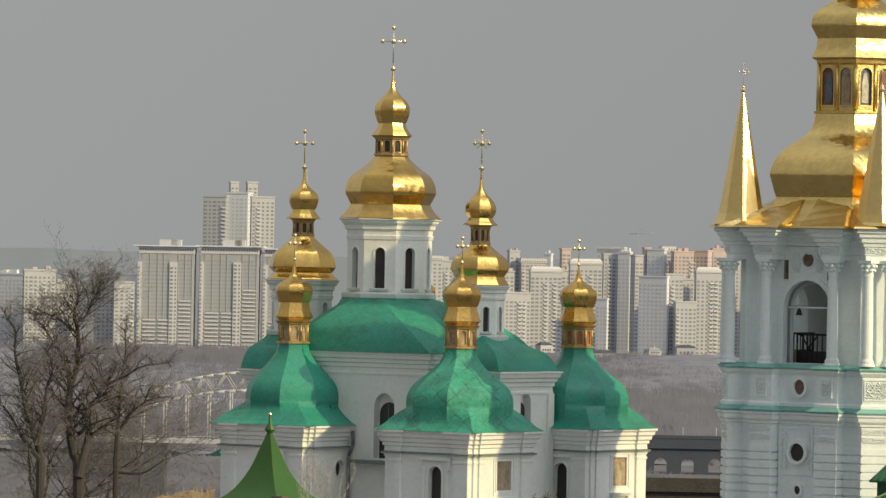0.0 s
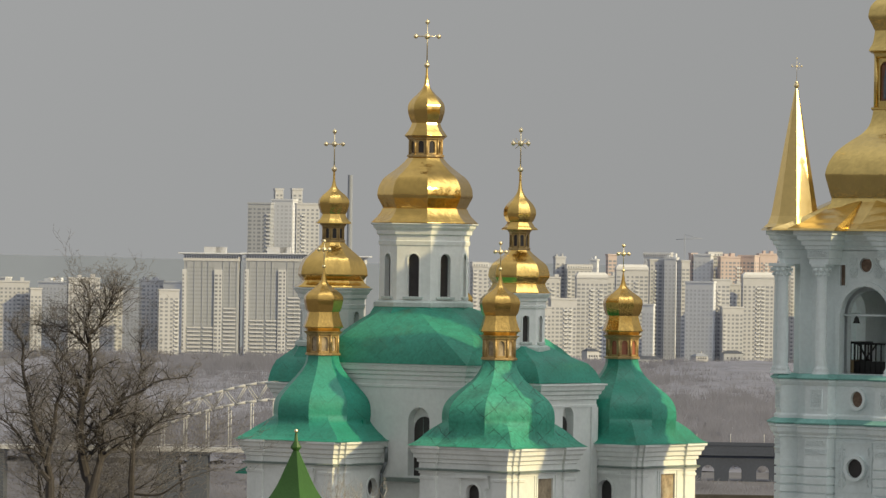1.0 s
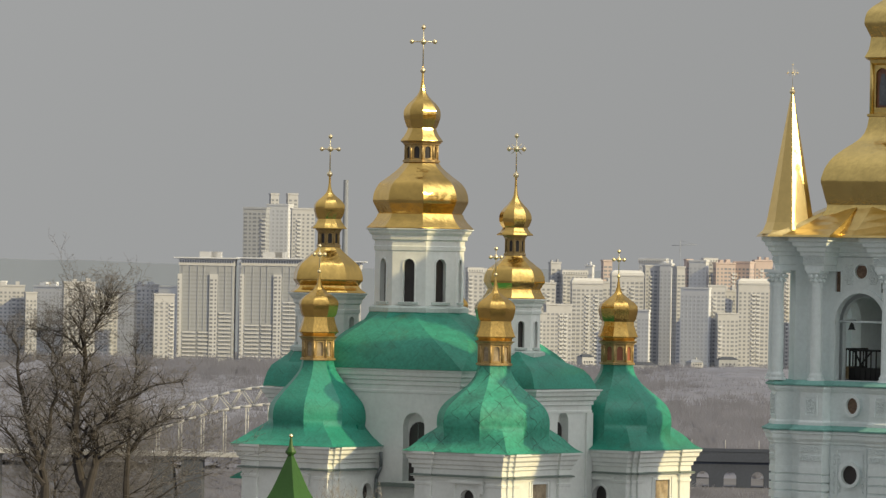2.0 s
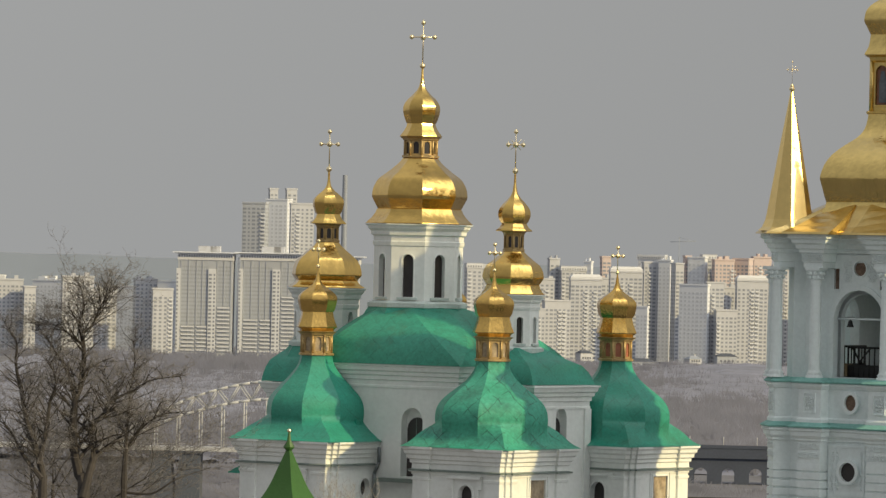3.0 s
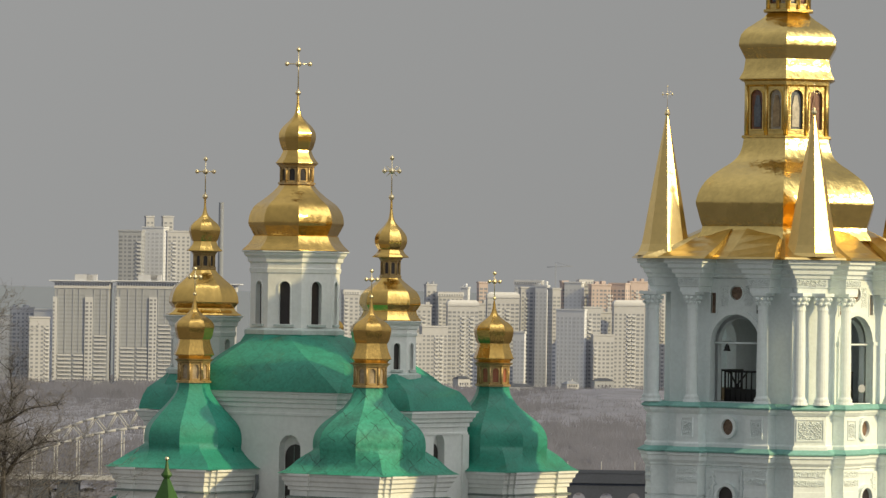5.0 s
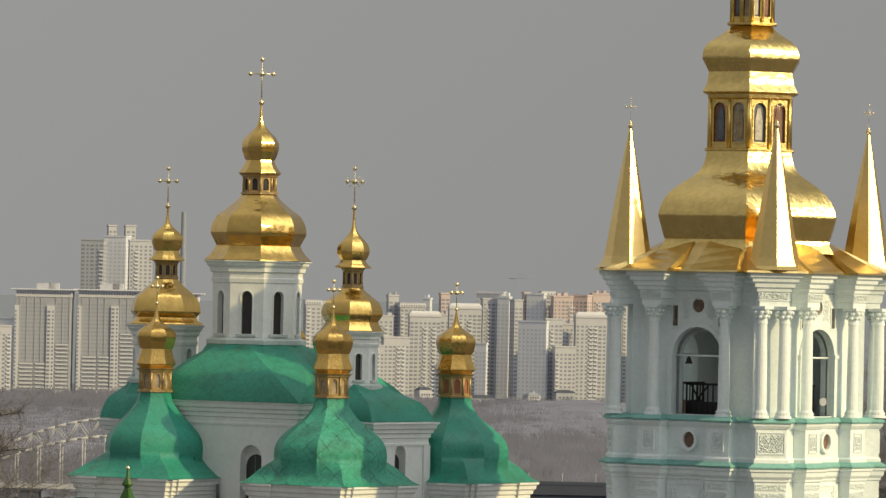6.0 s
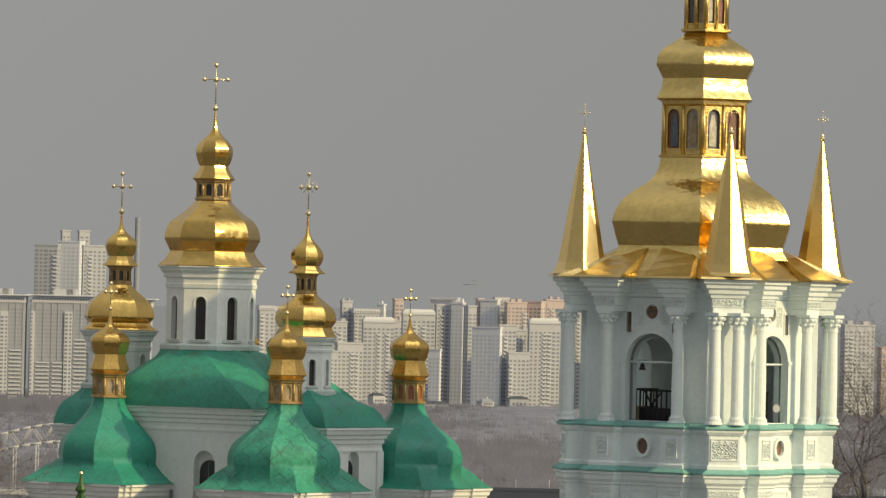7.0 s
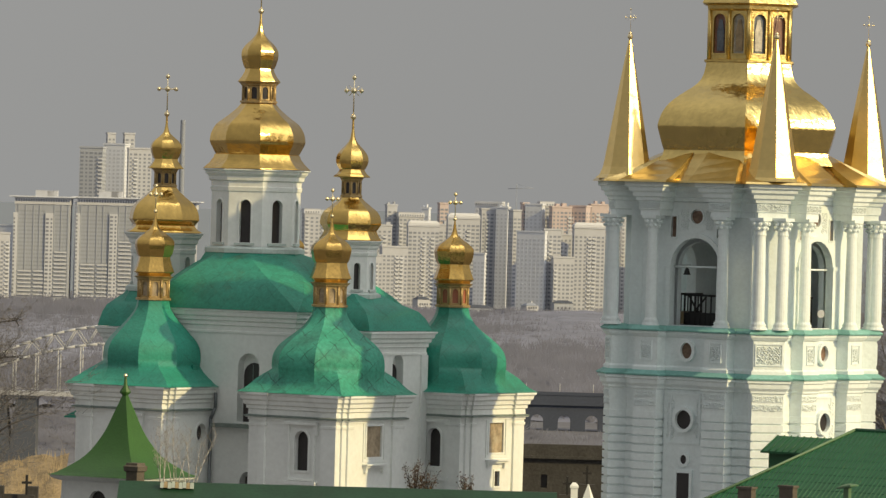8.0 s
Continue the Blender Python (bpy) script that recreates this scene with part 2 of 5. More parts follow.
def offset_poly(poly, d):
    """A closed outline (anticlockwise) moved outwards by d, with mitred corners."""
    out, n = [], len(poly)
    for i in range(n):
        a, b, c = Vector(poly[i - 1]), Vector(poly[i]), Vector(poly[(i + 1) % n])
        e, f = (b - a).normalized(), (c - b).normalized()
        ne, nf = Vector((e.y, -e.x)), Vector((f.y, -f.x))
        m = (ne + nf) / max(1 + ne.dot(nf), 0.3)
        out.append(b + m * d)
    return out


def moulding(poly, profile, cap=True):
    """A run of mouldings round an outline, from (projection, height) pairs."""
    bm = bmesh.new()
    return loft(bm, [[(p.x, p.y, z) for p in offset_poly(poly, d)] for d, z in profile], False, cap)


def square(h, k=None, c=(0, 0)):
    k = h if k is None else k
    return [(c[0] - h, c[1] - k), (c[0] + h, c[1] - k), (c[0] + h, c[1] + k), (c[0] - h, c[1] + k)]


def octagon(r, phase=22.5, c=(0, 0)):
    return [(x, y) for x, y, _ in ring(r, 0, 8, phase, c)]


def arch_loop(u, v0, w, h, n=8):
    """An arched opening, w wide and h high, standing on v0 about u."""
    r = w / 2
    return [(u - r, v0), (u + r, v0)] + [(u + r * math.cos(math.pi * i / n), v0 + h - r + r * math.sin(math.pi * i / n)) for i in range(n + 1)]


def oval_loop(u, v, a, b, n=16):
    return [(u + a * math.cos(6.2832 * i / n), v + b * math.sin(6.2832 * i / n)) for i in range(n)]


def rect_loop(u, v0, w, h):
    return [(u - w / 2, v0), (u + w / 2, v0), (u + w / 2, v0 + h), (u - w / 2, v0 + h)]


def face_frame(a, b):
    """Maps (along, up, outwards) of the upright panel from plan point a to b, whose outside lies to the right of a to b."""
    a, b = Vector((*a[:2], 0)), Vector((*b[:2], 0))
    e = (b - a).normalized()
    m = Matrix.Identity(4)
    m.col[0][:3], m.col[1][:3], m.col[2][:3], m.col[3][:3] = e, (0, 0, 1), (e.y, -e.x, 0), (a + b) / 2
    return m


def wall_panel(bm, m, w, z0, z1, holes, depth=0.35):
    """An upright panel with real openings and their reveals."""
    outer = [(-w / 2, z0), (w / 2, z0), (w / 2, z1), (-w / 2, z1)]
    edges, loops = [], []
    for loop in [outer] + [h[::-1] for h in holes]:
        vs = [bm.verts.new(m @ Vector((u, v, 0))) for u, v in loop]
        edges += [bm.edges.new((vs[i], vs[(i + 1) % len(vs)])) for i in range(len(vs))]
        loops.append((loop, vs))
    bmesh.ops.triangle_fill(bm, use_beauty=True, edges=edges)
    for loop, vs in loops[1:]:
        back = [bm.verts.new(m @ Vector((u, v, -depth))) for u, v in loop]
        for i in range(len(vs)):
            j = (i + 1) % len(vs)
            bm.faces.new((vs[i], vs[j], back[j], back[i]))
    return bm


def pane(m, loop, depth=0.3):
    bm = bmesh.new()
    bm.faces.new([bm.verts.new(m @ Vector((u, v, -depth))) for u, v in loop])
    bm.faces.new([bm.verts.new(m @ Vector((u, v, -depth - 0.05))) for u, v in loop[::-1]])
    return bm


def frame_round(m, loop, grow=0.12, out=0.08):
    """A raised surround round an opening."""
    bm = bmesh.new()
    c = Vector((sum(p[0] for p in loop) / len(loop), sum(p[1] for p in loop) / len(loop)))
    n = len(loop)
    big = [p for p in offset_poly(loop, grow)]
    rows = [[bm.verts.new(m @ Vector((p[0], p[1], d))) for p in pts] for pts, d in ((loop, -0.05), (loop, out), (big, out), (big, -0.05))]
    for a, b in zip(rows, rows[1:] + rows[:1]):
        for i in range(n):
            bm.faces.new((a[i], a[(i + 1) % n], b[(i + 1) % n], b[i]))
    return bm


def arc_band(m, u, v, r0, r1, out, n=14):
    """Half a ring standing proud over an arch."""
    bm = bmesh.new()
    rows = []
    for i in range(n + 1):
        a = math.pi * i / n
        rows.append([bm.verts.new(m @ Vector((u + r * math.cos(a), v + r * math.sin(a), d))) for r, d in ((r0, -0.05), (r0, out), (r1, out), (r1, -0.05))])
    for a, b in zip(rows, rows[1:]):
        for k in range(4):
            bm.faces.new((a[k], a[(k + 1) % 4], b[(k + 1) % 4], b[k]))
    bm.faces.new(rows[0]), bm.faces.new(rows[-1][::-1])
    return bm


def carving(m, w, v0, v1, seed, size=0.1):
    """Scrolls and buds of carved stucco filling a field w wide between v0 and v1."""
    bm, rnd = bmesh.new(), random.Random(seed)
    nu, nv = max(1, round(w / (size * 1.75))), max(1, round((v1 - v0) / (size * 1.75)))
    for i in range(nu):
        for j in range(nv):
            c = Vector(((i + 0.5) / nu * w - w / 2, v0 + (j + 0.5) / nv * (v1 - v0), 0.0))
            a0, turn = rnd.uniform(0, 6.28), rnd.choice((-1, 1))
            last = None
            for k in range(6):
                a, r = a0 + turn * k * 0.95, size * (1.0 - 0.11 * k)
                q = c + Vector((r * math.cos(a), r * math.sin(a), 0.008))
                if last:
                    tube(bm, m @ last, m @ q, size * 0.34, size * 0.32, 4)
                last = q
    return bm


def cross(parent, c, h, w=None, rays=False, material=None, thin=1.0, mid_at=0.62):
    """A gilded cross with balls at its ends, standing on a ball at c."""
    w = w or h * 0.5
    material = material or CROSS_GOLD
    bm = bmesh.new()
    x, y, z = c
    s, plump = (0.022 + h * 0.004) * thin, min(1.0, thin * 1.2)
    e = Vector((math.cos(radians(34)), math.sin(radians(34)), 0))  # the bar runs square to the view
    mid = z + h * mid_at
    tube(bm, (x, y, z), (x, y, z + h), s * 1.1, s * 0.8)
    p = Vector((x, y, mid))
    tube(bm, p - e * w / 2, p + e * w / 2, s, s)
    ball(bm, c, 0.16 if h > 2 else 0.10)
    for q in (p - e * w / 2, p + e * w / 2, Vector((x, y, z + h * 0.93))):
        ball(bm, q, (0.08 + h * 0.02) * plump)
    ball(bm, p, (0.1 + h * 0.028) * plump)
    up = Vector((0, 0, 1))
    if rays:
        for k in range(4):
            a = math.pi / 4 + k * math.pi / 2
            tube(bm, p, p + (e * math.cos(a) + up * math.sin(a)) * w * 0.5, s * 0.8, s * 0.4)
        for q in (p - e * w / 2, p + e * w / 2):
            tube(bm, q - up * w * 0.2, q + up * w * 0.28, s * 0.6, s * 0.4)
    return part("cross", bm, material, parent, "gilded cross with ball ends")


def lantern(parent, c, r, z0, z1, n=8, phase=0.0, material=None, inside=None):
    """A small arcaded lantern: walls with arched openings, corner colonnettes, a sill and a cap."""
    material, inside = STUCCO_GILT, inside or DARK
    pts = ring(r, 0, n, phase, c)
    bm = bmesh.new()
    h = z1 - z0
    panes = []
    for i in range(n):
        a, b = pts[i], pts[(i + 1) % n]
        m = face_frame(a, b)
        w = (Vector(a) - Vector(b)).length
        loop = arch_loop(0, z0 + h * 0.12, w * 0.5, h * 0.72, 6)
        wall_panel(bm, m, w, z0, z1, [loop], r * 0.1)
        panes.append((m, loop))
    ob = part("lantern", bm, material, parent)
    for a in pts:
        part("colonnette", tube(bmesh.new(), (a[0], a[1], z0), (a[0], a[1], z1), r * 0.08, r * 0.08, 6), material, ob)
    # Dark sheets behind the arches stand for shade inside, unless another material is given.
    for m, loop in panes:
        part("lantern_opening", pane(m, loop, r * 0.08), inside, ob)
    bm = moulding([(p[0], p[1]) for p in pts], [(0.02, z0 - 0.12), (r * 0.16, z0 - 0.1), (r * 0.16, z0), (0.02, z0 + 0.04)])
    part("lantern_sill", bm, material, parent)
    bm = moulding([(p[0], p[1]) for p in pts], [(0.02, z1 - 0.1), (r * 0.12, z1 - 0.06), (r * 0.14, z1), (r * 0.3, z1 + 0.1), (0.0, z1 + 0.14)])
    part("lantern_cornice", bm, material, parent)
    return ob


# ---- ground, river, woods and hills ----
def ground_height(x, y):
    t = min(max((y - 60) / 480, 0), 1)
    low = -60 * t * t * (3 - 2 * t)
    t = min(max((-60 - y) / 200, 0), 1)
    return low + 13.0 * t * t * (3 - 2 * t)


bm = bmesh.new()
ys = [-700, -500, -400, -330, -280, -240, -200, -160, -120, -90, -60, -30, 0, 30, 60, 100, 150, 200, 260, 320, 380, 440, 500, 560, 800, 1400, 2200, 3200, 4990]
xs = [-3000, -1500, -800, -400, -200, -100, -50, -25, 0, 25, 50, 100, 200, 400, 800, 1500, 3000]
rows = [[bm.verts.new((x, y, ground_height(x, y) + 0.6 * noise.noise((x * 0.02, y * 0.02, 0)))) for x in xs] for y in ys]
for a, b in zip(rows, rows[1:]):
    for i in range(len(xs) - 1):
        bm.faces.new((a[i], a[i + 1], b[i + 1], b[i])).smooth = True
tagged(part("ground", bm, EARTH), "dry brown earth falling away to a flat river plain", "ground", kind="structure")

bm = bmesh.new()
for k, (y0, y1) in enumerate(((1150, 1340), (2050, 2120))):
    left = [(-1500 + 60 * i, y0 + 40 * noise.noise((i * 0.3, k, 1))) for i in range(51)]
    right = [(-1500 + 60 * i, y1 + 60 * noise.noise((i * 0.25, k, 7))) for i in range(51)]
    for i in range(50):
        q = (left[i], left[i + 1], right[i + 1], right[i])
        loft(bm, [[(*p, -63.0) for p in q], [(*p, -59.2) for p in q]])
tagged(part("river", bm, RIVER), "calm grey river channels between wooded islands", "water", kind="structure")


def woods(name, x0, x1, y0, y1, step, height, seed):
    """A rough canopy of leafless woods, far off."""
    bm = bmesh.new()
    nx, ny = int((x1 - x0) / step), int((y1 - y0) / (step * 3))
    rows = []
    for j in range(ny + 1):
        row = []
        for i in range(nx + 1):
            x, y = x0 + (x1 - x0) * i / nx, y0 + (y1 - y0) * j / ny
            patch = noise.noise((x * 0.006, y * 0.0022, seed)) + 0.25
            z = height * max(patch, -0.1) * 0.6 + height * 0.10 * noise.noise((x * 0.1, y * 0.03, seed)) + height * 0.06 * noise.noise((x * 0.45, y * 0.2, seed))
            row.append(bm.verts.new((x, y, -60.5 + max(z, -1))))
        rows.append(row)
    for a, b in zip(rows, rows[1:]):
        for i in range(nx):
            bm.faces.new((a[i], a[i + 1], b[i + 1], b[i])).smooth = True
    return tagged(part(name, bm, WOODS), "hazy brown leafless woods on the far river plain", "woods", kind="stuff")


woods("far_woods", -420, 480, 1780, 3900, 5, 16, 3)


def brush(name, spots, label, seed):
    """Leafless crowns, far off: each a spray of thin leaning blades; spots: (x, y, z, width, height, blades)."""
    rnd = random.Random(seed)
    verts, faces = [], []
    for x, y, z, w, h, count in spots:
        for _ in range(count):
            u, v = rnd.gauss(0, 0.4) * w, rnd.gauss(0, 0.4) * w
            foot, tall = z + h * rnd.uniform(0.0, 0.45), h * rnd.uniform(0.25, 0.55)
            lean, wide = rnd.uniform(-0.5, 0.5) * tall + u * 0.35, rnd.uniform(0.1, 0.34)
            n = len(verts)
            verts += [(x + u - wide, y + v, foot), (x + u + wide, y + v, foot), (x + u + lean, y + v, foot + tall)]
            faces.append((n, n + 1, n + 2))
    me = bpy.data.meshes.new(name)
    me.from_pydata(verts, [], faces)
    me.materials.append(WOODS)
    return tagged(new(name, me), label, "woods", kind="stuff")


def tree_belt(x0, x1, y, z, height, count, seed):
    rnd = random.Random(seed)
    spots = [(rnd.uniform(x0, x1), y + rnd.uniform(-60, 60), z, rnd.uniform(3, 9), height * rnd.uniform(0.5, 1.2), 80) for _ in range(count)]
    return brush("tree_belt", spots, "hazy belt of leafless trees below the city", seed)


tree_belt(-520, 420, 3850, -62, 11, 420, 1)
tree_belt(-380, 320, 2900, -60, 9, 220, 3)
tree_belt(-240, 230, 1840, -60, 8, 200, 5)
tree_belt(20, 150, 1560, -61, 6, 260, 10)
tree_belt(20, 110, 1150, -60.5, 8, 300, 11)
tree_belt(20, 100, 900, -60.5, 9, 260, 12)
tree_belt(-220, 30, 1620, -60, 6, 260, 8)
tree_belt(-200, 30, 1480, -60, 5, 260, 9)
rnd = random.Random(6)
brush("scrub", [(rnd.uniform(-430, 420) * (0.45 + 0.55 * k / 9000), 1800 + 2000 * k / 9000, -60.5, rnd.uniform(3, 9), rnd.uniform(5, 12) * (1 + 0.5 * noise.noise((k * 0.01, 2, 3))), 34) for k in range(9000)], "hazy brown leafless thickets on the river plain", 7)

bm = bmesh.new()
front = [(-700 + 20 * i, 4480, 15 + 2.5 * noise.noise((i * 0.07, 3, 5)) + 0.8 * noise.noise((i * 0.4, 1, 2)) - 10 * max(0, (i - 30) / 40)) for i in range(71)]
lo = [bm.verts.new((x, y, -62)) for x, y, z in front]
hi = [bm.verts.new((x, y + 60, z)) for x, y, z in front]
bk = [bm.verts.new((x, y + 200, -62)) for x, y, z in front]
for i in range(70):
    bm.faces.new((lo[i], lo[i + 1], hi[i + 1], hi[i])), bm.faces.new((hi[i], hi[i + 1], bk[i + 1], bk[i]))
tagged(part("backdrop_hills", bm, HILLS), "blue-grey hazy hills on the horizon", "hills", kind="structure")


# ---- the far city ----
def window_grid(bm, w, d, h, floor, rnd, win=(0.52, 0.5)):
    """Rows of windows sunk as dark panes in the front and the two ends, some columns widened into glazed balconies."""
    bays = max(2, round(w / 3.5))
    kinds = [rnd.choice((0.42, 0.52, 0.52, 0.72)) for _ in range(bays)]
    kinds[-1] = kinds[0]
    n = max(1, int(d / 4))
    for k in range(int((h - 5) / floor)):
        z = 3.2 + k * floor
        for i in range(bays):
            u, s = (-0.5 + (i + 0.5) / bays) * w, w / bays * kinds[i] * 0.5
            box(bm, u - s, u + s, -d / 2 - 0.12, -d / 2 + 0.3, z, z + floor * win[1])
        for i in range(n):
            u = (-0.5 + (i + 0.5) / n) * d
            for side in (-1, 1):
                x = side * w / 2
                box(bm, min(x - side * 0.3, x + side * 0.12), max(x - side * 0.3, x + side * 0.12), u - 0.9, u + 0.9, z, z + floor * win[1])
    return bm


def apartment(x, y, w, d, top, yaw, wall, label, crown_kind="flat", floor=3.1, base=-60.0):
    """A tower block: walls, balcony stacks, rows of windows, string bands and one of several roof endings."""
    rnd = random.Random(int(x * 7 + y))
    ob = thing("apartment_building", label, "building", pose(x, y, base, 0, 0, yaw), "far apartment blocks")
    h, panes = top - base, HAZE_BLUE_PANES if wall == HAZE_BLUE else PANES
    if crown_kind == "gable":
        h -= 4.5
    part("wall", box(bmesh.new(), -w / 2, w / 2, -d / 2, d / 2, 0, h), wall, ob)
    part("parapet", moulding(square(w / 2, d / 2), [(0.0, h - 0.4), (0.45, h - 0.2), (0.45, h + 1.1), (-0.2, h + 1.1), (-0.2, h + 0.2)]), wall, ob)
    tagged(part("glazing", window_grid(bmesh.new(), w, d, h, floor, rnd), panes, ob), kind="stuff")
    if w > 9 and wall != HAZE_BLUE:
        bays = max(2, round(w / 3.5))
        for i in sorted(rnd.sample(range(bays), max(1, bays // 3))):
            u, s, bm = (-0.5 + (i + 0.5) / bays) * w, w / bays * 0.42, bmesh.new()
            for k in range(int((h - 7) / floor)):
                box(bm, u - s, u + s, -d / 2 - 1.0, -d / 2 + 0.05, 2.2 + k * floor, 3.5 + k * floor)
            tagged(part("balcony_strip", bm, WHITE, ob), kind="stuff")
    if crown_kind == "gable":
        bm = loft(bmesh.new(), [[(p[0], p[1], z) for p in square(a, b)] for a, b, z in ((w * 0.5, d * 0.5, h + 0.9), (w * 0.5, d * 0.5, h + 2.6), (w * 0.42, d * 0.4, h + 4.5))])
        part("attic", bm, WHITE, ob)
    elif crown_kind == "band":
        part("attic", box(bmesh.new(), -w / 2 - 0.6, w / 2 + 0.6, -d / 2 - 0.6, d / 2 + 0.6, h - 2.6, h + 0.3), WHITE, ob)
        bm = bmesh.new()
        for i in range(max(3, int(w / 1.9))):
            u = -w / 2 + (i + 0.5) * w / max(3, int(w / 1.9))
            box(bm, u - 0.45, u + 0.45, -d / 2 - 0.75, -d / 2 - 0.5, h - 2.1, h - 0.7)
        tagged(part("attic_glazing", bm, PANES, ob), kind="stuff")
    elif crown_kind == "huts":
        for u in (rnd.uniform(-0.36, -0.12), rnd.uniform(0.1, 0.36)):
            e = rnd.uniform(0.06, 0.12) * w
            part("roof_hut", box(bmesh.new(), u * w - e, u * w + e, -d * 0.3, d * 0.3, h + 0.2, h + rnd.uniform(2.4, 4.2)), wall, ob)
        part("roof_mast", tube(bmesh.new(), (0.05 * w, 0, h), (0.05 * w, 0, h + rnd.uniform(4, 7)), 0.12, 0.08, 5), STACK_GREY, ob)
    return ob


def slab(x, w, top, low):
    """A long slab: grey balcony bands, bright stair bays, a wide flat cornice over a pale attic and roof huts."""
    d, h = 14.0, top + 60.0
    ob = thing("slab_block", "long pale grey slab of flats with bright stair bays", "building", pose(x, 4000, -60, 0, 0, -3), "slab blocks of flats")
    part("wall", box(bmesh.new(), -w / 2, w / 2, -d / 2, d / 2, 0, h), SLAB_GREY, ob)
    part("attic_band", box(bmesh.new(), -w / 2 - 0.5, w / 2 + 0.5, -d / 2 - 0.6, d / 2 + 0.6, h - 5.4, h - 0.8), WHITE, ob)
    bm = bmesh.new()
    for i in range(22):
        u = -w / 2 + (i + 0.5) * w / 22
        box(bm, u - 0.5, u + 0.5, -d / 2 - 0.75, -d / 2 - 0.5, h - 3.2, h - 1.4)
    tagged(part("attic_glazing", bm, PANES, ob), kind="stuff")
    part("cornice", moulding(square(w / 2, d / 2), [(0.0, h - 0.8), (4.2, h + 0.1), (4.2, h + 0.8), (-0.2, h + 0.9)]), HAZE_BLUE, ob)
    for u, e in ((0.02, 0.17), (0.16, 0.09)):
        part("roof_hut", box(bmesh.new(), (u - e) * w, (u + e) * w, -3, 3, h + 0.9, h + 5.4), CREAM, ob)
    bays = ((-0.49, 1.6), (0.13, 3.0))
    for u, half in bays:
        part("stair_bay", box(bmesh.new(), u * w - half, u * w + half, -d / 2 - 1.2, -d / 2 + 0.1, 3, h - 12), WHITE, ob)
        bm = bmesh.new()
        for k in range(int((h - 17) / 3)):
            box(bm, u * w - half * 0.85, u * w - half * 0.1, -d / 2 - 1.32, -d / 2 - 1.1, 5 + 3 * k, 6.5 + 3 * k)
            if half > 2:
                box(bm, u * w + half * 0.35, u * w + half * 0.8, -d / 2 - 1.32, -d / 2 - 1.1, 5 + 3 * k, 6.5 + 3 * k)
        tagged(part("stair_glazing", bm, PANES, ob), kind="stuff")
    bm, rails, mullions = bmesh.new(), bmesh.new(), bmesh.new()
    for k in range(int((h - 12) / 3)):
        z = 4 + 3 * k
        for a, b in ((-0.44, -0.17), (-0.15, 0.05), (0.22, 0.47)):
            box(bm, a * w, b * w, -d / 2 - 0.1, -d / 2 + 0.2, z + 1.2, z + 2.5)
            if z < low or (a > 0.2 and z < low * 1.55):
                box(rails, a * w + 0.5, b * w - 0.5, -d / 2 - 1.0, -d / 2 - 0.8, z - 0.1, z + 1.1)
    for a in (-0.44, -0.305, -0.16, -0.05, 0.22, 0.345, 0.47):
        box(mullions, a * w - 0.3, a * w + 0.3, -d / 2 - 0.4, -d / 2 + 0.1, 3, h - 6)
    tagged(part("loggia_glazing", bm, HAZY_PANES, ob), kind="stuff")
    tagged(part("balcony_front", rails, WHITE, ob), kind="stuff")
    tagged(part("fin", mullions, SLAB_GREY, ob), kind="stuff")
    return ob


HIGH = "tall pale residential tower with paired roof pavilions"
PAVILION = "pale roof pavilion tower of a residential high-rise"
TALL = "pale residential tower block with rows of small windows"
SHADED = "haze-blue tower block turned away from the sun"
PINK = "rose-coloured brick tower block"
slab(-330.4, 42.5, 19.5, 24)
slab(-281.2, 44.5, 20, 30)
slab(-233, 42, 18.5, 24)
apartment(-306.5, 4060, 7, 6, 16.5, -23, HAZE_BLUE, SHADED)
apartment(-257, 4060, 7, 6, 16.5, -23, HAZE_BLUE, SHADED)
apartment(-126.6, 4080, 12, 12, 15.2, 12, CREAM, TALL, "band")
apartment(-114.2, 4160, 20.9, 12, 11.7, 10, CREAM, TALL, "huts")
apartment(-94, 4200, 18.5, 12, 4.7, 12, CREAM, TALL, "huts")
apartment(-74.9, 3990, 13, 10, -18.4, 12, CREAM, TALL)
apartment(-71.5, 4090, 15.7, 12, 4.4, 12, CREAM, TALL, "huts")
apartment(-66.5, 4250, 8.3, 10, 20.7, 12, CREAM, TALL, "huts")
apartment(-50.6, 4240, 20.3, 12, 14.4, 10, CREAM, TALL, "band")
apartment(-59.5, 4010, 20.2, 12, -11.8, 12, CREAM, TALL)
apartment(-37.6, 4040, 24.4, 10, 9.4, 8, CREAM, TALL, "gable")
apartment(-38, 4260, 6.4, 4, 18.8, -23, HAZE_BLUE, SHADED, "huts")
apartment(-24.3, 4270, 7.3, 10, 23.2, 12, ROSE, PINK)
apartment(-23.9, 4200, 15.6, 10, 5.7, 12, CREAM, TALL, "huts")
apartment(-6.8, 4120, 25.7, 10, 16, 8, CREAM, TALL, "gable")
apartment(14.1, 4275, 23.7, 5, 25.1, -23, HAZE_BLUE, SHADED, "band")
apartment(13.3, 4190, 13.7, 10, 19.5, 12, CREAM, TALL)
apartment(7.2, 3980, 9.4, 3, -14.9, -23, HAZE_BLUE, SHADED)
apartment(24.8, 4180, 10.4, 5, 21.1, -23, HAZE_BLUE, SHADED, "huts")
apartment(34.2, 4150, 6.8, 14, 18.9, 16, CREAM, TALL)
apartment(42.7, 4280, 5, 10, 25.1, 12, ROSE, PINK)
apartment(46.9, 3990, 23.9, 4, 2.9, -25, HAZE_BLUE, SHADED)
apartment(51.2, 4270, 15.1, 6, 24.3, -23, HAZE_BLUE, SHADED)
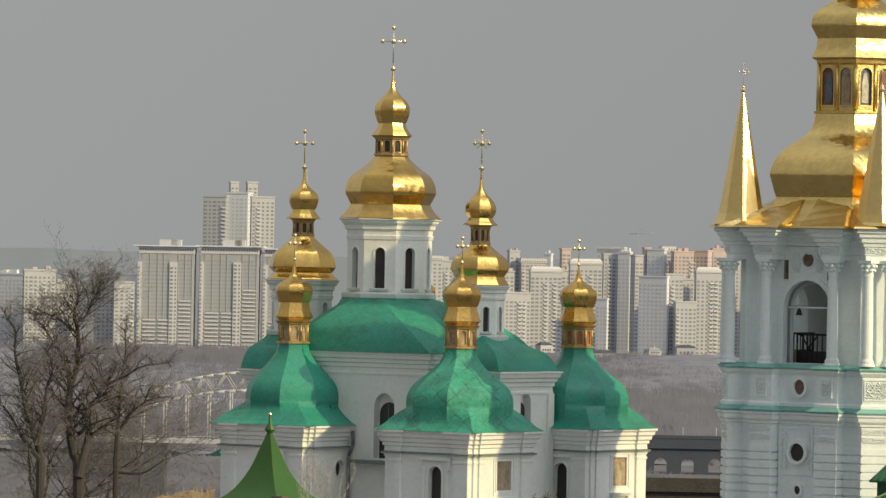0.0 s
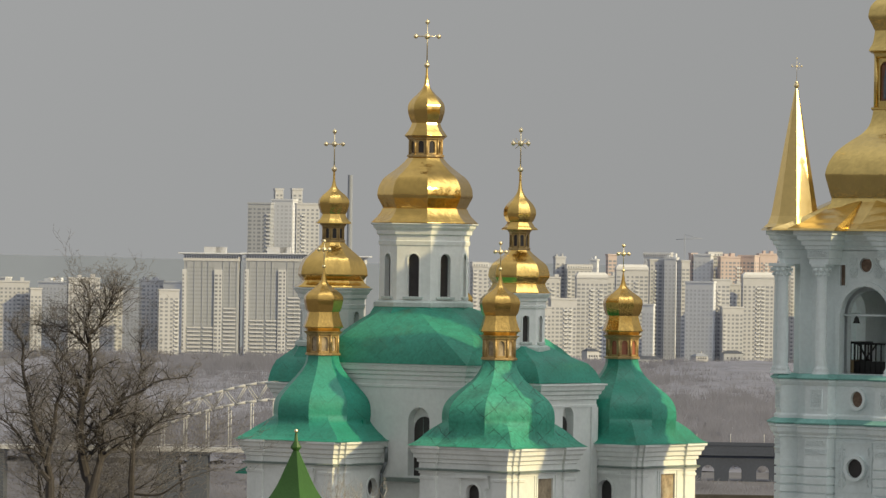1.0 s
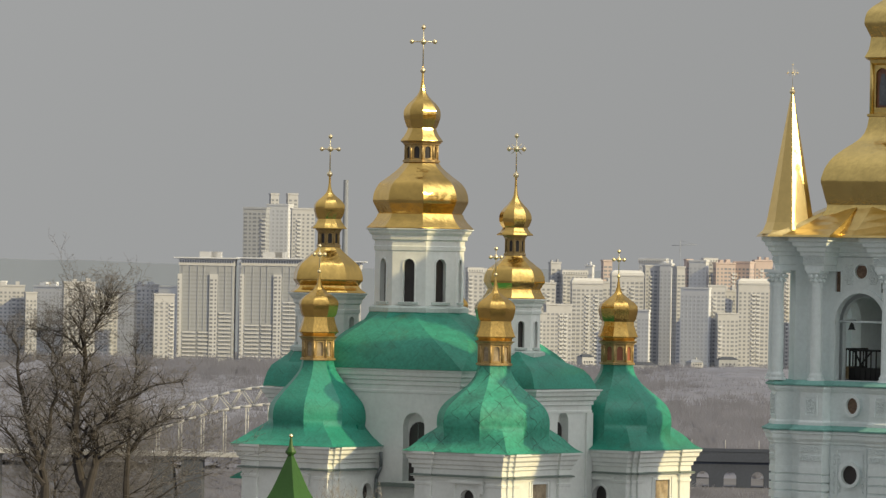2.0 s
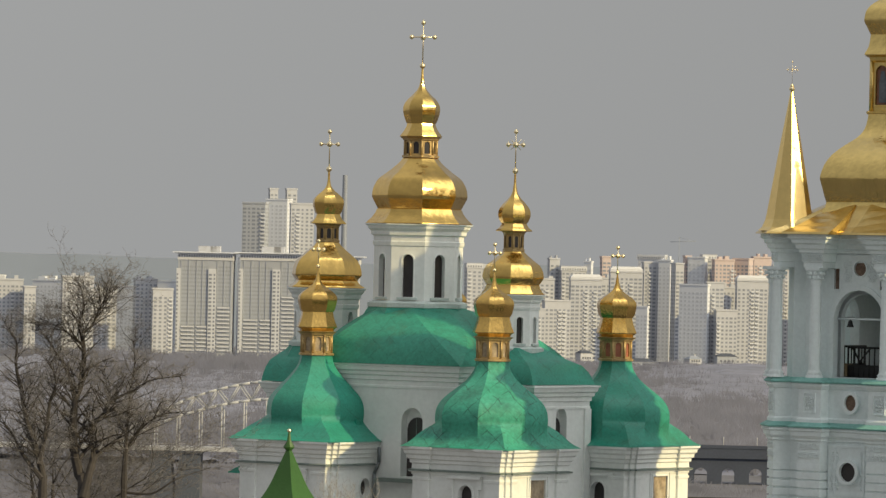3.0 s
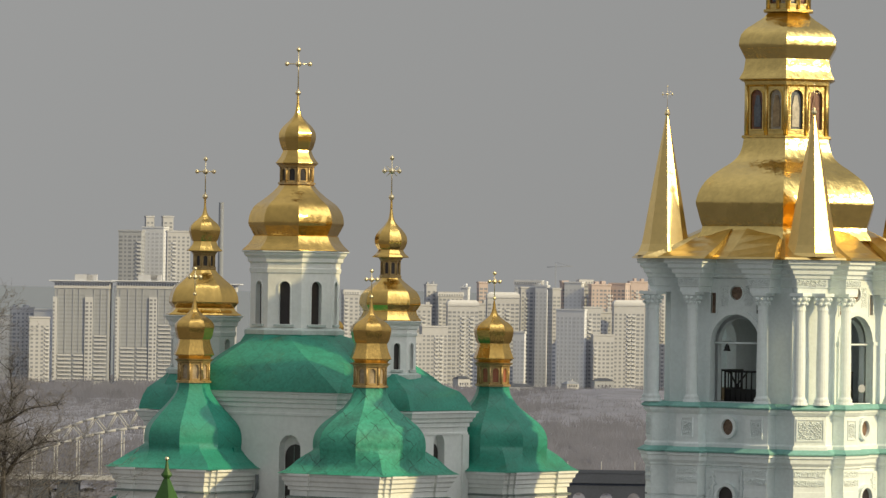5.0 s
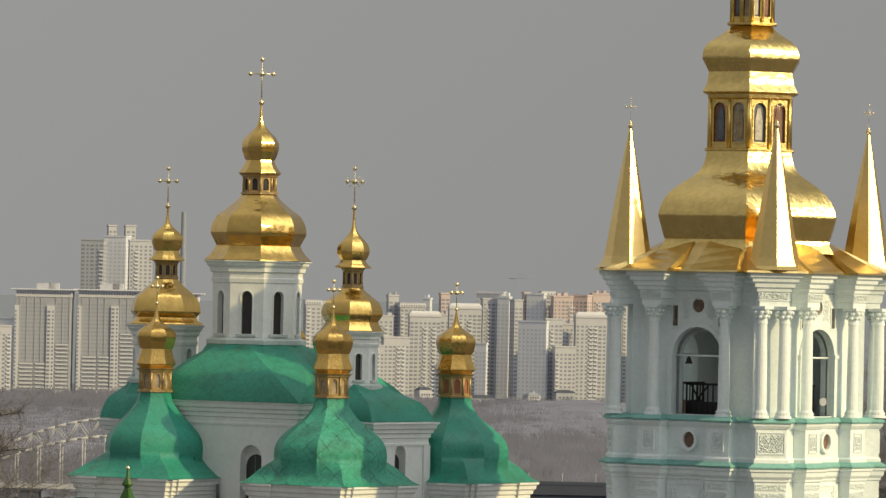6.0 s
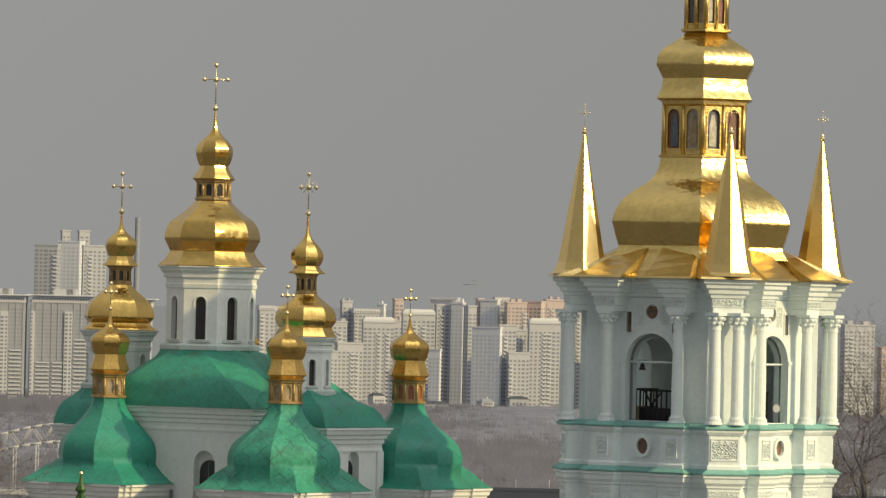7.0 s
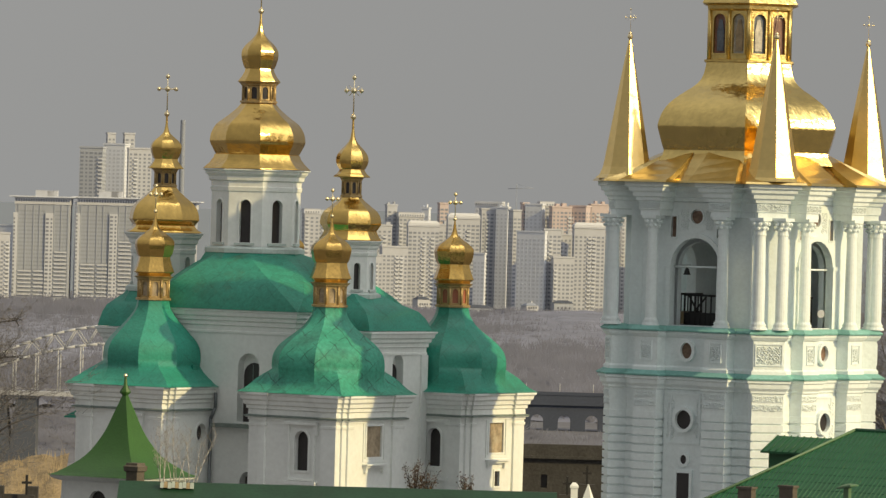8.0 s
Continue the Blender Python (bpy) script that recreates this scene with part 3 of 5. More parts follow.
apartment(60.1, 4285, 11.2, 10, 26.3, 12, CREAM, TALL, "band")
apartment(71.9, 4260, 16.3, 12, 22.7, 12, ROSE, PINK, "huts")
apartment(62.2, 4000, 13.3, 10, 4.9, 10, CREAM, TALL)
apartment(74.7, 4080, 12.9, 12, 0.8, 12, CREAM, TALL, "huts")
apartment(71, 3985, 16.5, 10, -16.2, 12, CREAM, TALL)
apartment(91.8, 4050, 24.4, 10, 11.3, 8, CREAM, TALL, "gable")
apartment(88.2, 4270, 14.4, 10, 23.9, -23, ROSE, PINK)
apartment(103.7, 4285, 14.9, 10, 25.5, 12, ROSE, PINK, "huts")
apartment(117.1, 4100, 19.6, 12, 16.9, 10, CREAM, TALL, "huts")
apartment(140, 4060, 24.7, 12, 12.8, 10, CREAM, TALL, "gable")
apartment(-518.6, 4020, 22.6, 12, -7.7, 10, CREAM, TALL)
apartment(-484.1, 4000, 23, 10, -4.5, 8, CREAM, TALL, "huts")
apartment(-516.6, 4160, 20.9, 10, -2.3, -23, HAZE_BLUE, SHADED)
apartment(-466.1, 3985, 8.8, 10, -9.7, 14, CREAM, TALL)
apartment(-458.8, 4060, 27, 6, -4.8, -23, HAZE_BLUE, SHADED, "huts")
apartment(-473.6, 4180, 7.7, 8, -2.6, 12, CREAM, TALL)
apartment(-429.3, 3990, 24.3, 12, -1, 12, CREAM, TALL, "huts")
apartment(-411.6, 4020, 18.6, 10, -10.5, 12, CREAM, TALL, "huts")
apartment(-402.9, 4110, 20.4, 6, -8.6, -23, HAZE_BLUE, SHADED)
apartment(-380.4, 4030, 17, 12, -2.2, 14, CREAM, TALL, "huts")
apartment(-362.2, 3975, 15.7, 10, -9.1, 12, CREAM, TALL)
apartment(-373.6, 4150, 20, 8, -3.8, -23, HAZE_BLUE, SHADED)
# One tower in three pieces: greyer walls stand for its shaded side, cream for sunlit.
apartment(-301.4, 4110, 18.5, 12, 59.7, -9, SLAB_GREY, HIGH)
apartment(-287.9, 4190, 18, 12, 63.5, -16, HAZE_BLUE, HIGH)
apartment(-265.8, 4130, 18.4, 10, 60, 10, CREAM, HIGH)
apartment(-295.4, 4225, 6.6, 8, 72.6, 14, CREAM, PAVILION)
apartment(-280.7, 4225, 8.4, 8, 72.8, 14, CREAM, PAVILION)
for i in range(6):
    apartment(172 + 24 * i, 4050 + 70 * (i % 3), 18, 12, 8 + 8 * noise.noise((i * 2.3, 5, 4)), 10, CREAM, TALL, "huts")
apartment(333, 4000, 24, 12, 11, 12, CREAM, TALL, "huts")
apartment(362, 4040, 18, 12, -6, 12, ROSE, PINK)
chimney = thing("chimney_stack", "tall thin hazy grey chimney stack", "chimney", pose(-242.9, 4330, -60))
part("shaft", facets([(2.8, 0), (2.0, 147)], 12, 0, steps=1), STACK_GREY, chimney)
for i in range(11):
    hx = 27 * i - 120
    low_house = thing("low_house", "low grey house with a hipped roof among trees", "building", pose(hx + 16 * noise.noise((i * 1.3, 3, 2)), 3870 + 25 * (i % 4), -62, 0, 0, 25 - 14 * (i % 3)), "low riverside houses")
    w, h = 5 + 2.5 * (i % 3), 5 + 2.2 * (i % 4)
    part("wall", box(bmesh.new(), -w, w, -5, 5, 0, h), SLAB_GREY if i % 3 else CREAM, low_house)
    part("roof", loft(bmesh.new(), [[(p[0], p[1], z) for p in square(a, b)] for a, b, z in ((w + 0.4, 5.4, h), (w * 0.5, 0.4, h + 2.2))]), PIER if i % 2 else STACK_GREY, low_house)
    bm = bmesh.new()
    for k in range(int(h / 3)):
        for u in (-0.6, -0.2, 0.2, 0.6):
            box(bm, u * w - 0.6, u * w + 0.6, -5.1, -4.8, 1.2 + 3 * k, 2.6 + 3 * k)
    tagged(part("window", bm, PIER, low_house), kind="stuff")
    part("chimney", box(bmesh.new(), w * 0.3 - 0.5, w * 0.3 + 0.5, -0.5, 0.5, h, h + 3.6), CREAM, low_house)

crane = thing("tower_crane", "thin hazy tower crane behind the far blocks", "crane", pose(35.6, 4262, -60))
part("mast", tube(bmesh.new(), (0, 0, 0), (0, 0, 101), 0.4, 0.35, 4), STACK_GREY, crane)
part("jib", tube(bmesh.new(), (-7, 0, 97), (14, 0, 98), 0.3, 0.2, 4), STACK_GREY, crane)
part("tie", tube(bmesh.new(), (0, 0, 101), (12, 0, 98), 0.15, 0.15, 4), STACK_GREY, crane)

# ---- bridges ----
bridge = thing("arch_bridge", "pale steel truss arch road bridge on concrete piers", "bridge",
               Matrix.Translation((12.5 - 158.5 * 0.81, -300 + 2000 * 0.81, 18 - 78 * 0.81)) @ Matrix.Diagonal((0.81, 0.81, 0.81, 1)))
part("deck", box(bmesh.new(), -180, 120, -7, 7, 7.6, 9.0), STEEL, bridge)
bm = bmesh.new()
for x in range(-170, 120, 4):
    tube(bm, (x, -7, 9), (x, -7, 10.1), 0.08, 0.08, 4)
tube(bm, (-180, -7, 10.1), (120, -7, 10.1), 0.1, 0.1, 4)
tagged(part("guard_rail", bm, STEEL, bridge), kind="stuff")


def arch_z(x, rise, base):
    return base + rise * (1 - ((x - 30) / 62) ** 2)


for side in (-6, 6):
    for rise, base in ((17.5, 9.5), (21.5, 12.0)):
        for i in range(-8, 23):
            a, b = i * 4, (i + 1) * 4
            part("chord", tube(bmesh.new(), (a, side, arch_z(a, rise, base)), (b, side, arch_z(b, rise, base)), 0.45, 0.45, 6), STEEL, bridge)
    for i in range(-3, 12):
        part("hanger", tube(bmesh.new(), (i * 8 - 2, side, 9), (i * 8 - 2, side, arch_z(i * 8 - 2, 17.5, 9.5)), 0.28, 0.28, 6), STEEL, bridge)
    for i in range(-4, 11):
        part("brace", tube(bmesh.new(), (i * 8, side, arch_z(i * 8, 17.5, 9.5)), (i * 8 + 4, side, arch_z(i * 8 + 4, 21.5, 12.0)), 0.22, 0.22, 5), STEEL, bridge)
        part("brace", tube(bmesh.new(), (i * 8 + 8, side, arch_z(i * 8 + 8, 17.5, 9.5)), (i * 8 + 4, side, arch_z(i * 8 + 4, 21.5, 12.0)), 0.22, 0.22, 5), STEEL, bridge)
for x in (-84, -10.6, 90):
    # each pier is a pair of broad legs with a pointed gap between their heads
    for side in (-1, 1):
        bm = bmesh.new()
        rows = [[(x + side * u, v, z) for u, v in ((a, -6), (9.2, -6), (9.2, 6), (a, 6))] for a, z in ((0.02, -20), (0.02, -12), (0.25, -7), (1.65, 4.5), (1.65, 7.6))]
        part("pier_leg", loft(bm, rows), PIER, bridge)
    part("pier_cap", box(bmesh.new(), x - 9.8, x + 9.8, -6.6, 6.6, 6.6, 7.6), PIER, bridge)

rail = thing("railway_bridge", "dark grey concrete railway bridge with open spandrel arches", "bridge", pose(42, 1700, -64))
part("deck", box(bmesh.new(), -40, 200, -5, 5, 13.2, 16.8), HAZY_DARK, rail)
for k in range(20):
    part("lamp_post", tube(bmesh.new(), (-38 + 12 * k, -5, 16.8), (-38 + 12 * k, -5, 21), 0.16, 0.12, 5), STEEL, rail)
holes = []
for k in range(23):
    holes.append(arch_loop(-109.5 + 9.8 * k, -1.0, 4.6, 10.75, 8))
m = face_frame((-40, -4), (200, -4))
part("arcade", wall_panel(bmesh.new(), m, 240, -2, 13.2, holes, 8.0), HAZY_DARK, rail)
part("parapet", box(bmesh.new(), -40, 200, -5.2, -4.8, 16.8, 18.0), HAZY_DARK, rail)


# ---- the church ----
church = thing("church", "white baroque church with green bell roofs and gilded onion cupolas", "church", pose(0, 0, 0, 0, 0, -34.2))


def ring12(h, c, z, o=(0, 0)):
    """A square with corner points that sink, as c falls from 1 to 0.707, into the slanting sides of an octagon."""
    k = 0.414
    p = []
    for i in range(4):
        for x, y in ((h * k, -h), (h * c, -h * c), (h, -h * k)):
            for _ in range(i):
                x, y = -y, x
            p.append((o[0] + x, o[1] + y, z))
    return p


def bulb(parent, c, r, z0, zw, z1, phase, material, name="onion_cap", foot=0.80):
    """An onion: from a narrow foot to its widest at zw and up to a point."""
    h = z1 - zw
    f = zw - z0
    part("onion_band", facets([(r * foot, z0), (r * (foot + 0.08), z0 + f * 0.25), (r * 0.965, z0 + f * 0.62)], 8, phase, c, 1), material, parent)
    prof = [(r * 0.965, z0 + f * 0.62), (r, zw), (r * 0.955, zw + h * 0.12), (r * 0.76, zw + h * 0.25), (r * 0.46, zw + h * 0.38), (r * 0.2, zw + h * 0.53), (r * 0.1, zw + h * 0.72), (0.035, z1)]
    return part(name, facets(prof, 8, phase, c, 4), material, parent)


def skirt(parent, c, r0, r1, z0, z1, phase, material, name="flared_collar"):
    """A flared collar: wide below, hollow, narrow above, closed underneath."""
    prof = [(r1 * 0.9, z0 - 0.02), (r0, z0), (r0 * 0.985, z0 + 0.05), (r1 + (r0 - r1) * 0.45, z0 + (z1 - z0) * 0.42), (r1 + (r0 - r1) * 0.12, z0 + (z1 - z0) * 0.75), (r1, z1)]
    return part(name, facets(prof, 8, phase, c, 1), material, parent)


def cupola(c, z, r=1.0, phase=22.5, inside=None, material=None):
    """A chapel's cupola: arcaded lantern, collar, onion and cross; z is its foot."""
    material = material or GOLD_OLD
    ob, o = church, c
    lantern(ob, o, 0.83 * r, z + 0.05, z + 1.1, 8, phase, material, inside)
    part("lantern_cornice", facets([(0.86 * r, z + 1.08), (0.92 * r, z + 1.2), (0.94 * r, z + 1.3), (1.06 * r, z + 1.42)], 8, phase, o, 1), material, ob)
    skirt(ob, o, 1.13 * r, 0.87 * r, z + 1.42, z + 2.26, phase, material)
    bulb(ob, o, 1.09 * r, z + 2.26, z + 2.92, z + 4.6, phase, material, foot=0.83)
    cross(ob, (c[0], c[1], z + 4.68), 1.45, 0.56, thin=0.85)


def chapel(c, size=1.0, bell=1.0, inside=None, worn=False, win=0.5, cap=None, oval=False, hatch=False):
    """A corner chapel: square walls with openings, corner pilasters, entablature and a green bell roof."""
    cx, cy = c
    h = 2.85 * size
    bm = bmesh.new()
    corners = square(h, h, c)
    opens = []
    for i in range(4):
        a, b = corners[i], corners[(i + 1) % 4]
        m = face_frame(a, b)
        if i in (0, 2):
            loop = arch_loop(win, 4.35, 0.88, 2.05)
            opens.append((m, loop, DARK, "window", 0.32))
        else:
            loop = oval_loop(0.25, 5.85, 0.42, 0.5) if oval else rect_loop(0.27, 5.1, 1.35, 1.6)
            opens.append((m, loop, DARK if oval else None, "oval_window" if oval else "icon_panel", 0.3 if oval else 0.07))
        loops = [loop]
        if hatch and i == 1:
            loops.append(rect_loop(0.42, 3.3, 0.46, 0.8))
            opens.append((m, loops[1], DARK, "small_window", 0.1))
        wall_panel(bm, m, 2 * (h - 0.95), -3, 7.1, loops, 0.35)
    wall = part("chapel_wall", bm, PLASTER, church)
    for m, loop, material, name, deep in opens:
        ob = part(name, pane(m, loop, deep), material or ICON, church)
        part("surround", frame_round(m, loop, 0.10, 0.05), PLASTER, ob)
        if name == "window":
            part("surround", frame_round(m, rect_loop(win, 3.95, 1.5, 2.75), 0.12, 0.09), PLASTER, ob)
            bm = box(bmesh.new(), win - 1.05, win + 1.05, 6.72, 6.86, -0.02, 0.2)
            for s in (-0.92, 0.92):
                box(bm, win + s - 0.13, win + s + 0.13, 6.2, 6.72, -0.02, 0.11)
            bm.transform(m)
            part("lintel", bm, PLASTER, ob)
            bm = box(bmesh.new(), win - 1.05, win + 1.05, 3.62, 3.8, -0.02, 0.22)
            bm.transform(m)
            part("sill", bm, PLASTER, ob)
        elif name == "icon_panel":
            bm = box(bmesh.new(), -0.72, 1.26, 4.66, 4.74, -0.02, 0.34)
            bm.transform(m)
            part("sill", bm, PLASTER, ob)
            bm = box(bmesh.new(), -0.62, 1.16, 4.54, 4.66, -0.02, 0.22)
            for s in (-0.5, 1.04):
                box(bm, s - 0.09, s + 0.09, 4.28, 4.54, -0.02, 0.16)
            bm.transform(m)
            part("bracket", bm, PLASTER, ob)
            part("surround", frame_round(m, rect_loop(0.27, 4.95, 1.75, 1.95), 0.1, 0.06), PLASTER, ob)
    b, g = h - 1.05, h + 0.14
    stair = [(g - 0.24, -g), (g - 0.24, 0.40 - g), (g - 0.12, 0.40 - g), (g - 0.12, 0.78 - g), (g, 0.78 - g)]
    for k in range(4):
        pts = []
        for x, y in [(b, -g)] + stair + [(g, -b), (b, -b)]:
            for _ in range(k):
                x, y = -y, x
            pts.append((cx + x, cy + y))
        part("corner_pilaster", moulding(pts, [(0.0, -3), (0.0, 6.55), (0.04, 6.57), (0.05, 6.7), (0.0, 6.72), (0.0, 7.0)]), PLASTER, church)
    poly2 = []
    for k in range(4):
        for x, y in [(-b, -g), (-b, -h), (b, -h), (b, -g)] + stair:
            for _ in range(k):
                x, y = -y, x
            poly2.append((cx + x, cy + y))
    prof = [(-0.05, 6.85), (0.05, 6.86), (0.05, 6.98), (0.16, 7.0), (0.16, 7.08), (0.05, 7.10), (0.03, 7.42), (0.12, 7.46), (0.12, 7.62), (0.22, 7.68), (0.24, 7.86), (0.34, 7.95), (0.36, 8.12), (0.46, 8.2), (0.46, 8.3), (-0.3, 8.32)]
    ent = part("entablature", moulding(poly2, prof), PLASTER, church)
    part("drip_strip", moulding(poly2, [(0.0, 7.02), (0.2, 7.03), (0.2, 7.1), (0.0, 7.16)]), LEAD, ent)
    # half width of the sides, how far the corners stand out beyond them, height: the corners run up into pointed wedges
    prof = [(3.42, 0.998, 8.31), (3.2, 1.02, 8.39), (2.97, 1.03, 8.54), (2.83, 1.015, 8.74), (2.77, 0.97, 8.98), (2.76, 0.88, 9.23), (2.78, 0.76, 9.5), (2.8, 0.707, 9.66), (2.78, 0.707, 10.05), (2.68, 0.707, 10.4), (2.45, 0.707, 10.75), (2.08, 0.707, 11.1), (1.64, 0.707, 11.45), (1.26, 0.707, 11.8), (0.98, 0.707, 12.2), (0.86, 0.707, 12.5), (0.8, 0.707, 12.9)]
    top = cap or c
    rings = []
    for p in curve(prof, 3):
        t = min(max((p[2] - 8.6) / 0.7, 0), 1)
        k = (size + (bell - size) * t) if p[2] < 11 else 1 + (bell - 1) * max(0, 1 - (p[2] - 11) / 0.8)
        rings.append(ring12(p[0] * k, max(p[1], 0.707), p[2], (c[0] + (top[0] - c[0]) * t, c[1] + (top[1] - c[1]) * t)))
    bm = loft(bmesh.new(), rings, True)
    part("bell_roof", bm, GREEN_WORN if worn else GREEN, church)
    cupola(cap or c, 12.85, 1.0, 22.5, inside)


ICON = mat("faded_icon_panel", (0.36, 0.285, 0.19), 0.6, 0.0, 0.5, 1.6, 5.0, 0.0, (0.52, 0.46, 0.34), 0.8)
chapel((-2.2, -5.6), 1.03, 0.89, inside=ICON, cap=(-2.45, -5.65), oval=True)
chapel((9.15, -5.65), 1.0, worn=True, inside=ICON)
chapel((9.15, 5.65), 1.0, inside=BRICK_RED, win=1.0, hatch=True)
chapel((-2.15, 5.65), 1.0)


def hip_roof(name, lo, z0, hi, z1, material, prof, cut=0.0):
    """A hipped roof that swells as it rises: lo and hi are (x0, x1, y0, y1); its corners are cut off more and more towards an octagon."""
    rings = []
    for f, t in prof:
        x0, x1, y0, y1 = [a + (b - a) * (1 - f) for a, b in zip(lo, hi)]
        z = z0 + (z1 - z0) * t
        if not cut:
            rings.append([(x0, y0, z), (x1, y0, z), (x1, y1, z), (x0, y1, z)])
            continue
        k = 0.02 + cut * min(x1 - x0, y1 - y0) * 0.7 * t
        rings.append([(x0 + k, y0, z), (x1 - k, y0, z), (x1, y0 + k, z), (x1, y1 - k, z), (x1 - k, y1, z), (x0 + k, y1, z), (x0, y1 - k, z), (x0, y0 + k, z)])
    return part(name, loft(bmesh.new(), rings, True), material, church)


CORNICE = [(-0.05, -1.25), (0.05, -1.24), (0.05, -1.12), (0.02, -1.1), (0.02, -0.85), (0.1, -0.82), (0.1, -0.62), (0.2, -0.56), (0.22, -0.4), (0.32, -0.32), (0.36, -0.12), (0.44, -0.08), (0.44, 0.0), (-0.3, 0.02)]


def block(x0, x1, y0, y1, top, holes, name="nave_wall"):
    """A block of the body with openings; holes: (side, loop, surround)."""
    poly = [(x0, y0), (x1, y0), (x1, y1), (x0, y1)]
    bm = bmesh.new()
    for i in range(4):
        m = face_frame(poly[i], poly[(i + 1) % 4])
        w = (Vector(poly[i]) - Vector(poly[(i + 1) % 4])).length
        wall_panel(bm, m, w, -3, top, [l for s, l, _ in holes if s == i], 0.5)
    wall = part(name, bm, PLASTER, church)
    for s, loop, around in holes:
        m = face_frame(poly[s], poly[(s + 1) % 4])
        if around >= 0.3:  # a window set low in an arched niche
            u, v0, w, h = (loop[0][0] + loop[1][0]) / 2, loop[0][1], loop[1][0] - loop[0][0], max(v for _, v in loop) - loop[0][1]
            part("niche_back", pane(m, loop, 0.49), PLASTER, church)
            ob = part("window", pane(m, arch_loop(u + 0.04, v0, w * 0.92, h - 0.5), 0.43), DARK, church)
            part("window_bar", tube(bmesh.new(), m @ Vector((u, v0 + 0.1, -0.42)), m @ Vector((u, v0 + h - 0.6, -0.42)), 0.025, 0.025, 4), LEAD, ob)
        else:
            ob = part("window", pane(m, loop, 0.45), DARK, church)
            part("surround", frame_round(m, loop, around, 0.06), PLASTER, ob)
    part("cornice", moulding(poly, [(d, top + z) for d, z in CORNICE]), PLASTER, church)
    return wall


block(-3.2, 6.2, -4.6, 4.6, 12.42, [(0, arch_loop(1.72, 6.5, 1.4, 3.65), 0.3), (0, arch_loop(1.9, 2.0, 1.1, 1.9), 0.15), (2, arch_loop(-1.9, 6.5, 1.25, 3.3), 0.35)])
hip_roof("main_roof", (-3.7, 6.7, -5.1, 5.1), 12.43, (-1.75, 1.75, -1.75, 1.75), 15.6, GREEN_LICHEN, [(1, 0), (0.99, 0.05), (0.965, 0.14), (0.91, 0.28), (0.81, 0.44), (0.66, 0.6), (0.47, 0.75), (0.24, 0.89), (0, 1)], 0.42)
block(6.21, 9.6, -2.6, 2.6, 11.5, [(1, arch_loop(0.05, 7.85, 1.0, 2.45), 0.3)], "arm_wall")
part("pilaster", box(bmesh.new(), 9.55, 9.72, -2.66, -2.1, -3, 10.25), PLASTER, church)
part("pilaster", box(bmesh.new(), 9.55, 9.72, 2.1, 2.66, -3, 10.25), PLASTER, church)
SWELL = [(1, 0), (0.985, 0.08), (0.945, 0.2), (0.875, 0.35), (0.75, 0.52), (0.5, 0.66), (0.25, 0.8), (0, 1)]
hip_roof("arm_roof", (3.2, 9.75, -2.85, 2.85), 11.54, (5.1, 7.5, -1.2, 1.2), 13.45, GREEN, SWELL)
block(-8.0, -3.21, -2.6, 2.6, 11.2, [], "arm_wall")
hip_roof("arm_roof", (-8.3, -3.0, -2.9, 2.9), 11.24, (-7.4, -5.0, -1.2, 1.2), 13.45, GREEN, SWELL)


def drum(c, r, z0, z1, phase, over, win_w, win_h, win_z, name="drum"):
    """An octagonal drum with an arched window in each face and a spreading cornice."""
    pts = ring(r, 0, 8, phase, c)
    bm = bmesh.new()
    opens = []
    for i in range(8):
        a, b = pts[i], pts[(i + 1) % 8]
        m = face_frame(a, b)
        loop = arch_loop(0, win_z, win_w, win_h)
        wall_panel(bm, m, (Vector(a) - Vector(b)).length, z0 - 1.5, z1, [loop], 0.3)
        opens.append((m, loop))
    ob = part(name, bm, PLASTER, church)
    for m, loop in opens:
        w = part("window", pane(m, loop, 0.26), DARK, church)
        part("surround", frame_round(m, loop, 0.07, 0.04), PLASTER, w)
        bm = box(bmesh.new(), -win_w * 0.9, win_w * 0.9, win_z - 0.14, win_z - 0.02, -0.05, 0.12)
        bm.transform(m)
        part("sill", bm, STONE_GREY, w)
    poly = [(p[0], p[1]) for p in pts]
    k = over - r
    part("cornice", moulding(poly, [(-0.05, z1 - 1.15 * k * 2), (0.05, z1 - 1.1 * k * 2), (0.08, z1 - 0.9 * k * 2), (0.03, z1 - 0.86 * k * 2), (0.04, z1 - 0.62 * k * 2), (k * 0.3, z1 - 0.55 * k * 2), (k * 0.34, z1 - 0.36 * k * 2), (k * 0.62, z1 - 0.22 * k * 2), (k * 0.68, z1 - 0.1 * k * 2), (k * 0.9, z1 - 0.05), (k * 0.9, z1), (-0.3, z1 + 0.01)]), PLASTER, ob)
    part("roof_collar", moulding(poly, [(k * 1.5, z0 - k * 2.9), (k * 1.45, z0 - k * 2.4), (k * 0.95, z0 - k * 1.5), (0.22, z0 - 0.3), (0.05, z0 - 0.28)]), GREEN, ob)
    part("plinth", moulding(poly, [(0.0, z0 - 0.5), (0.28, z0 - 0.32), (0.28, z0 - 0.1), (0.1, z0), (-0.1, z0 + 0.05)]), STONE_GREY, ob)
    return ob


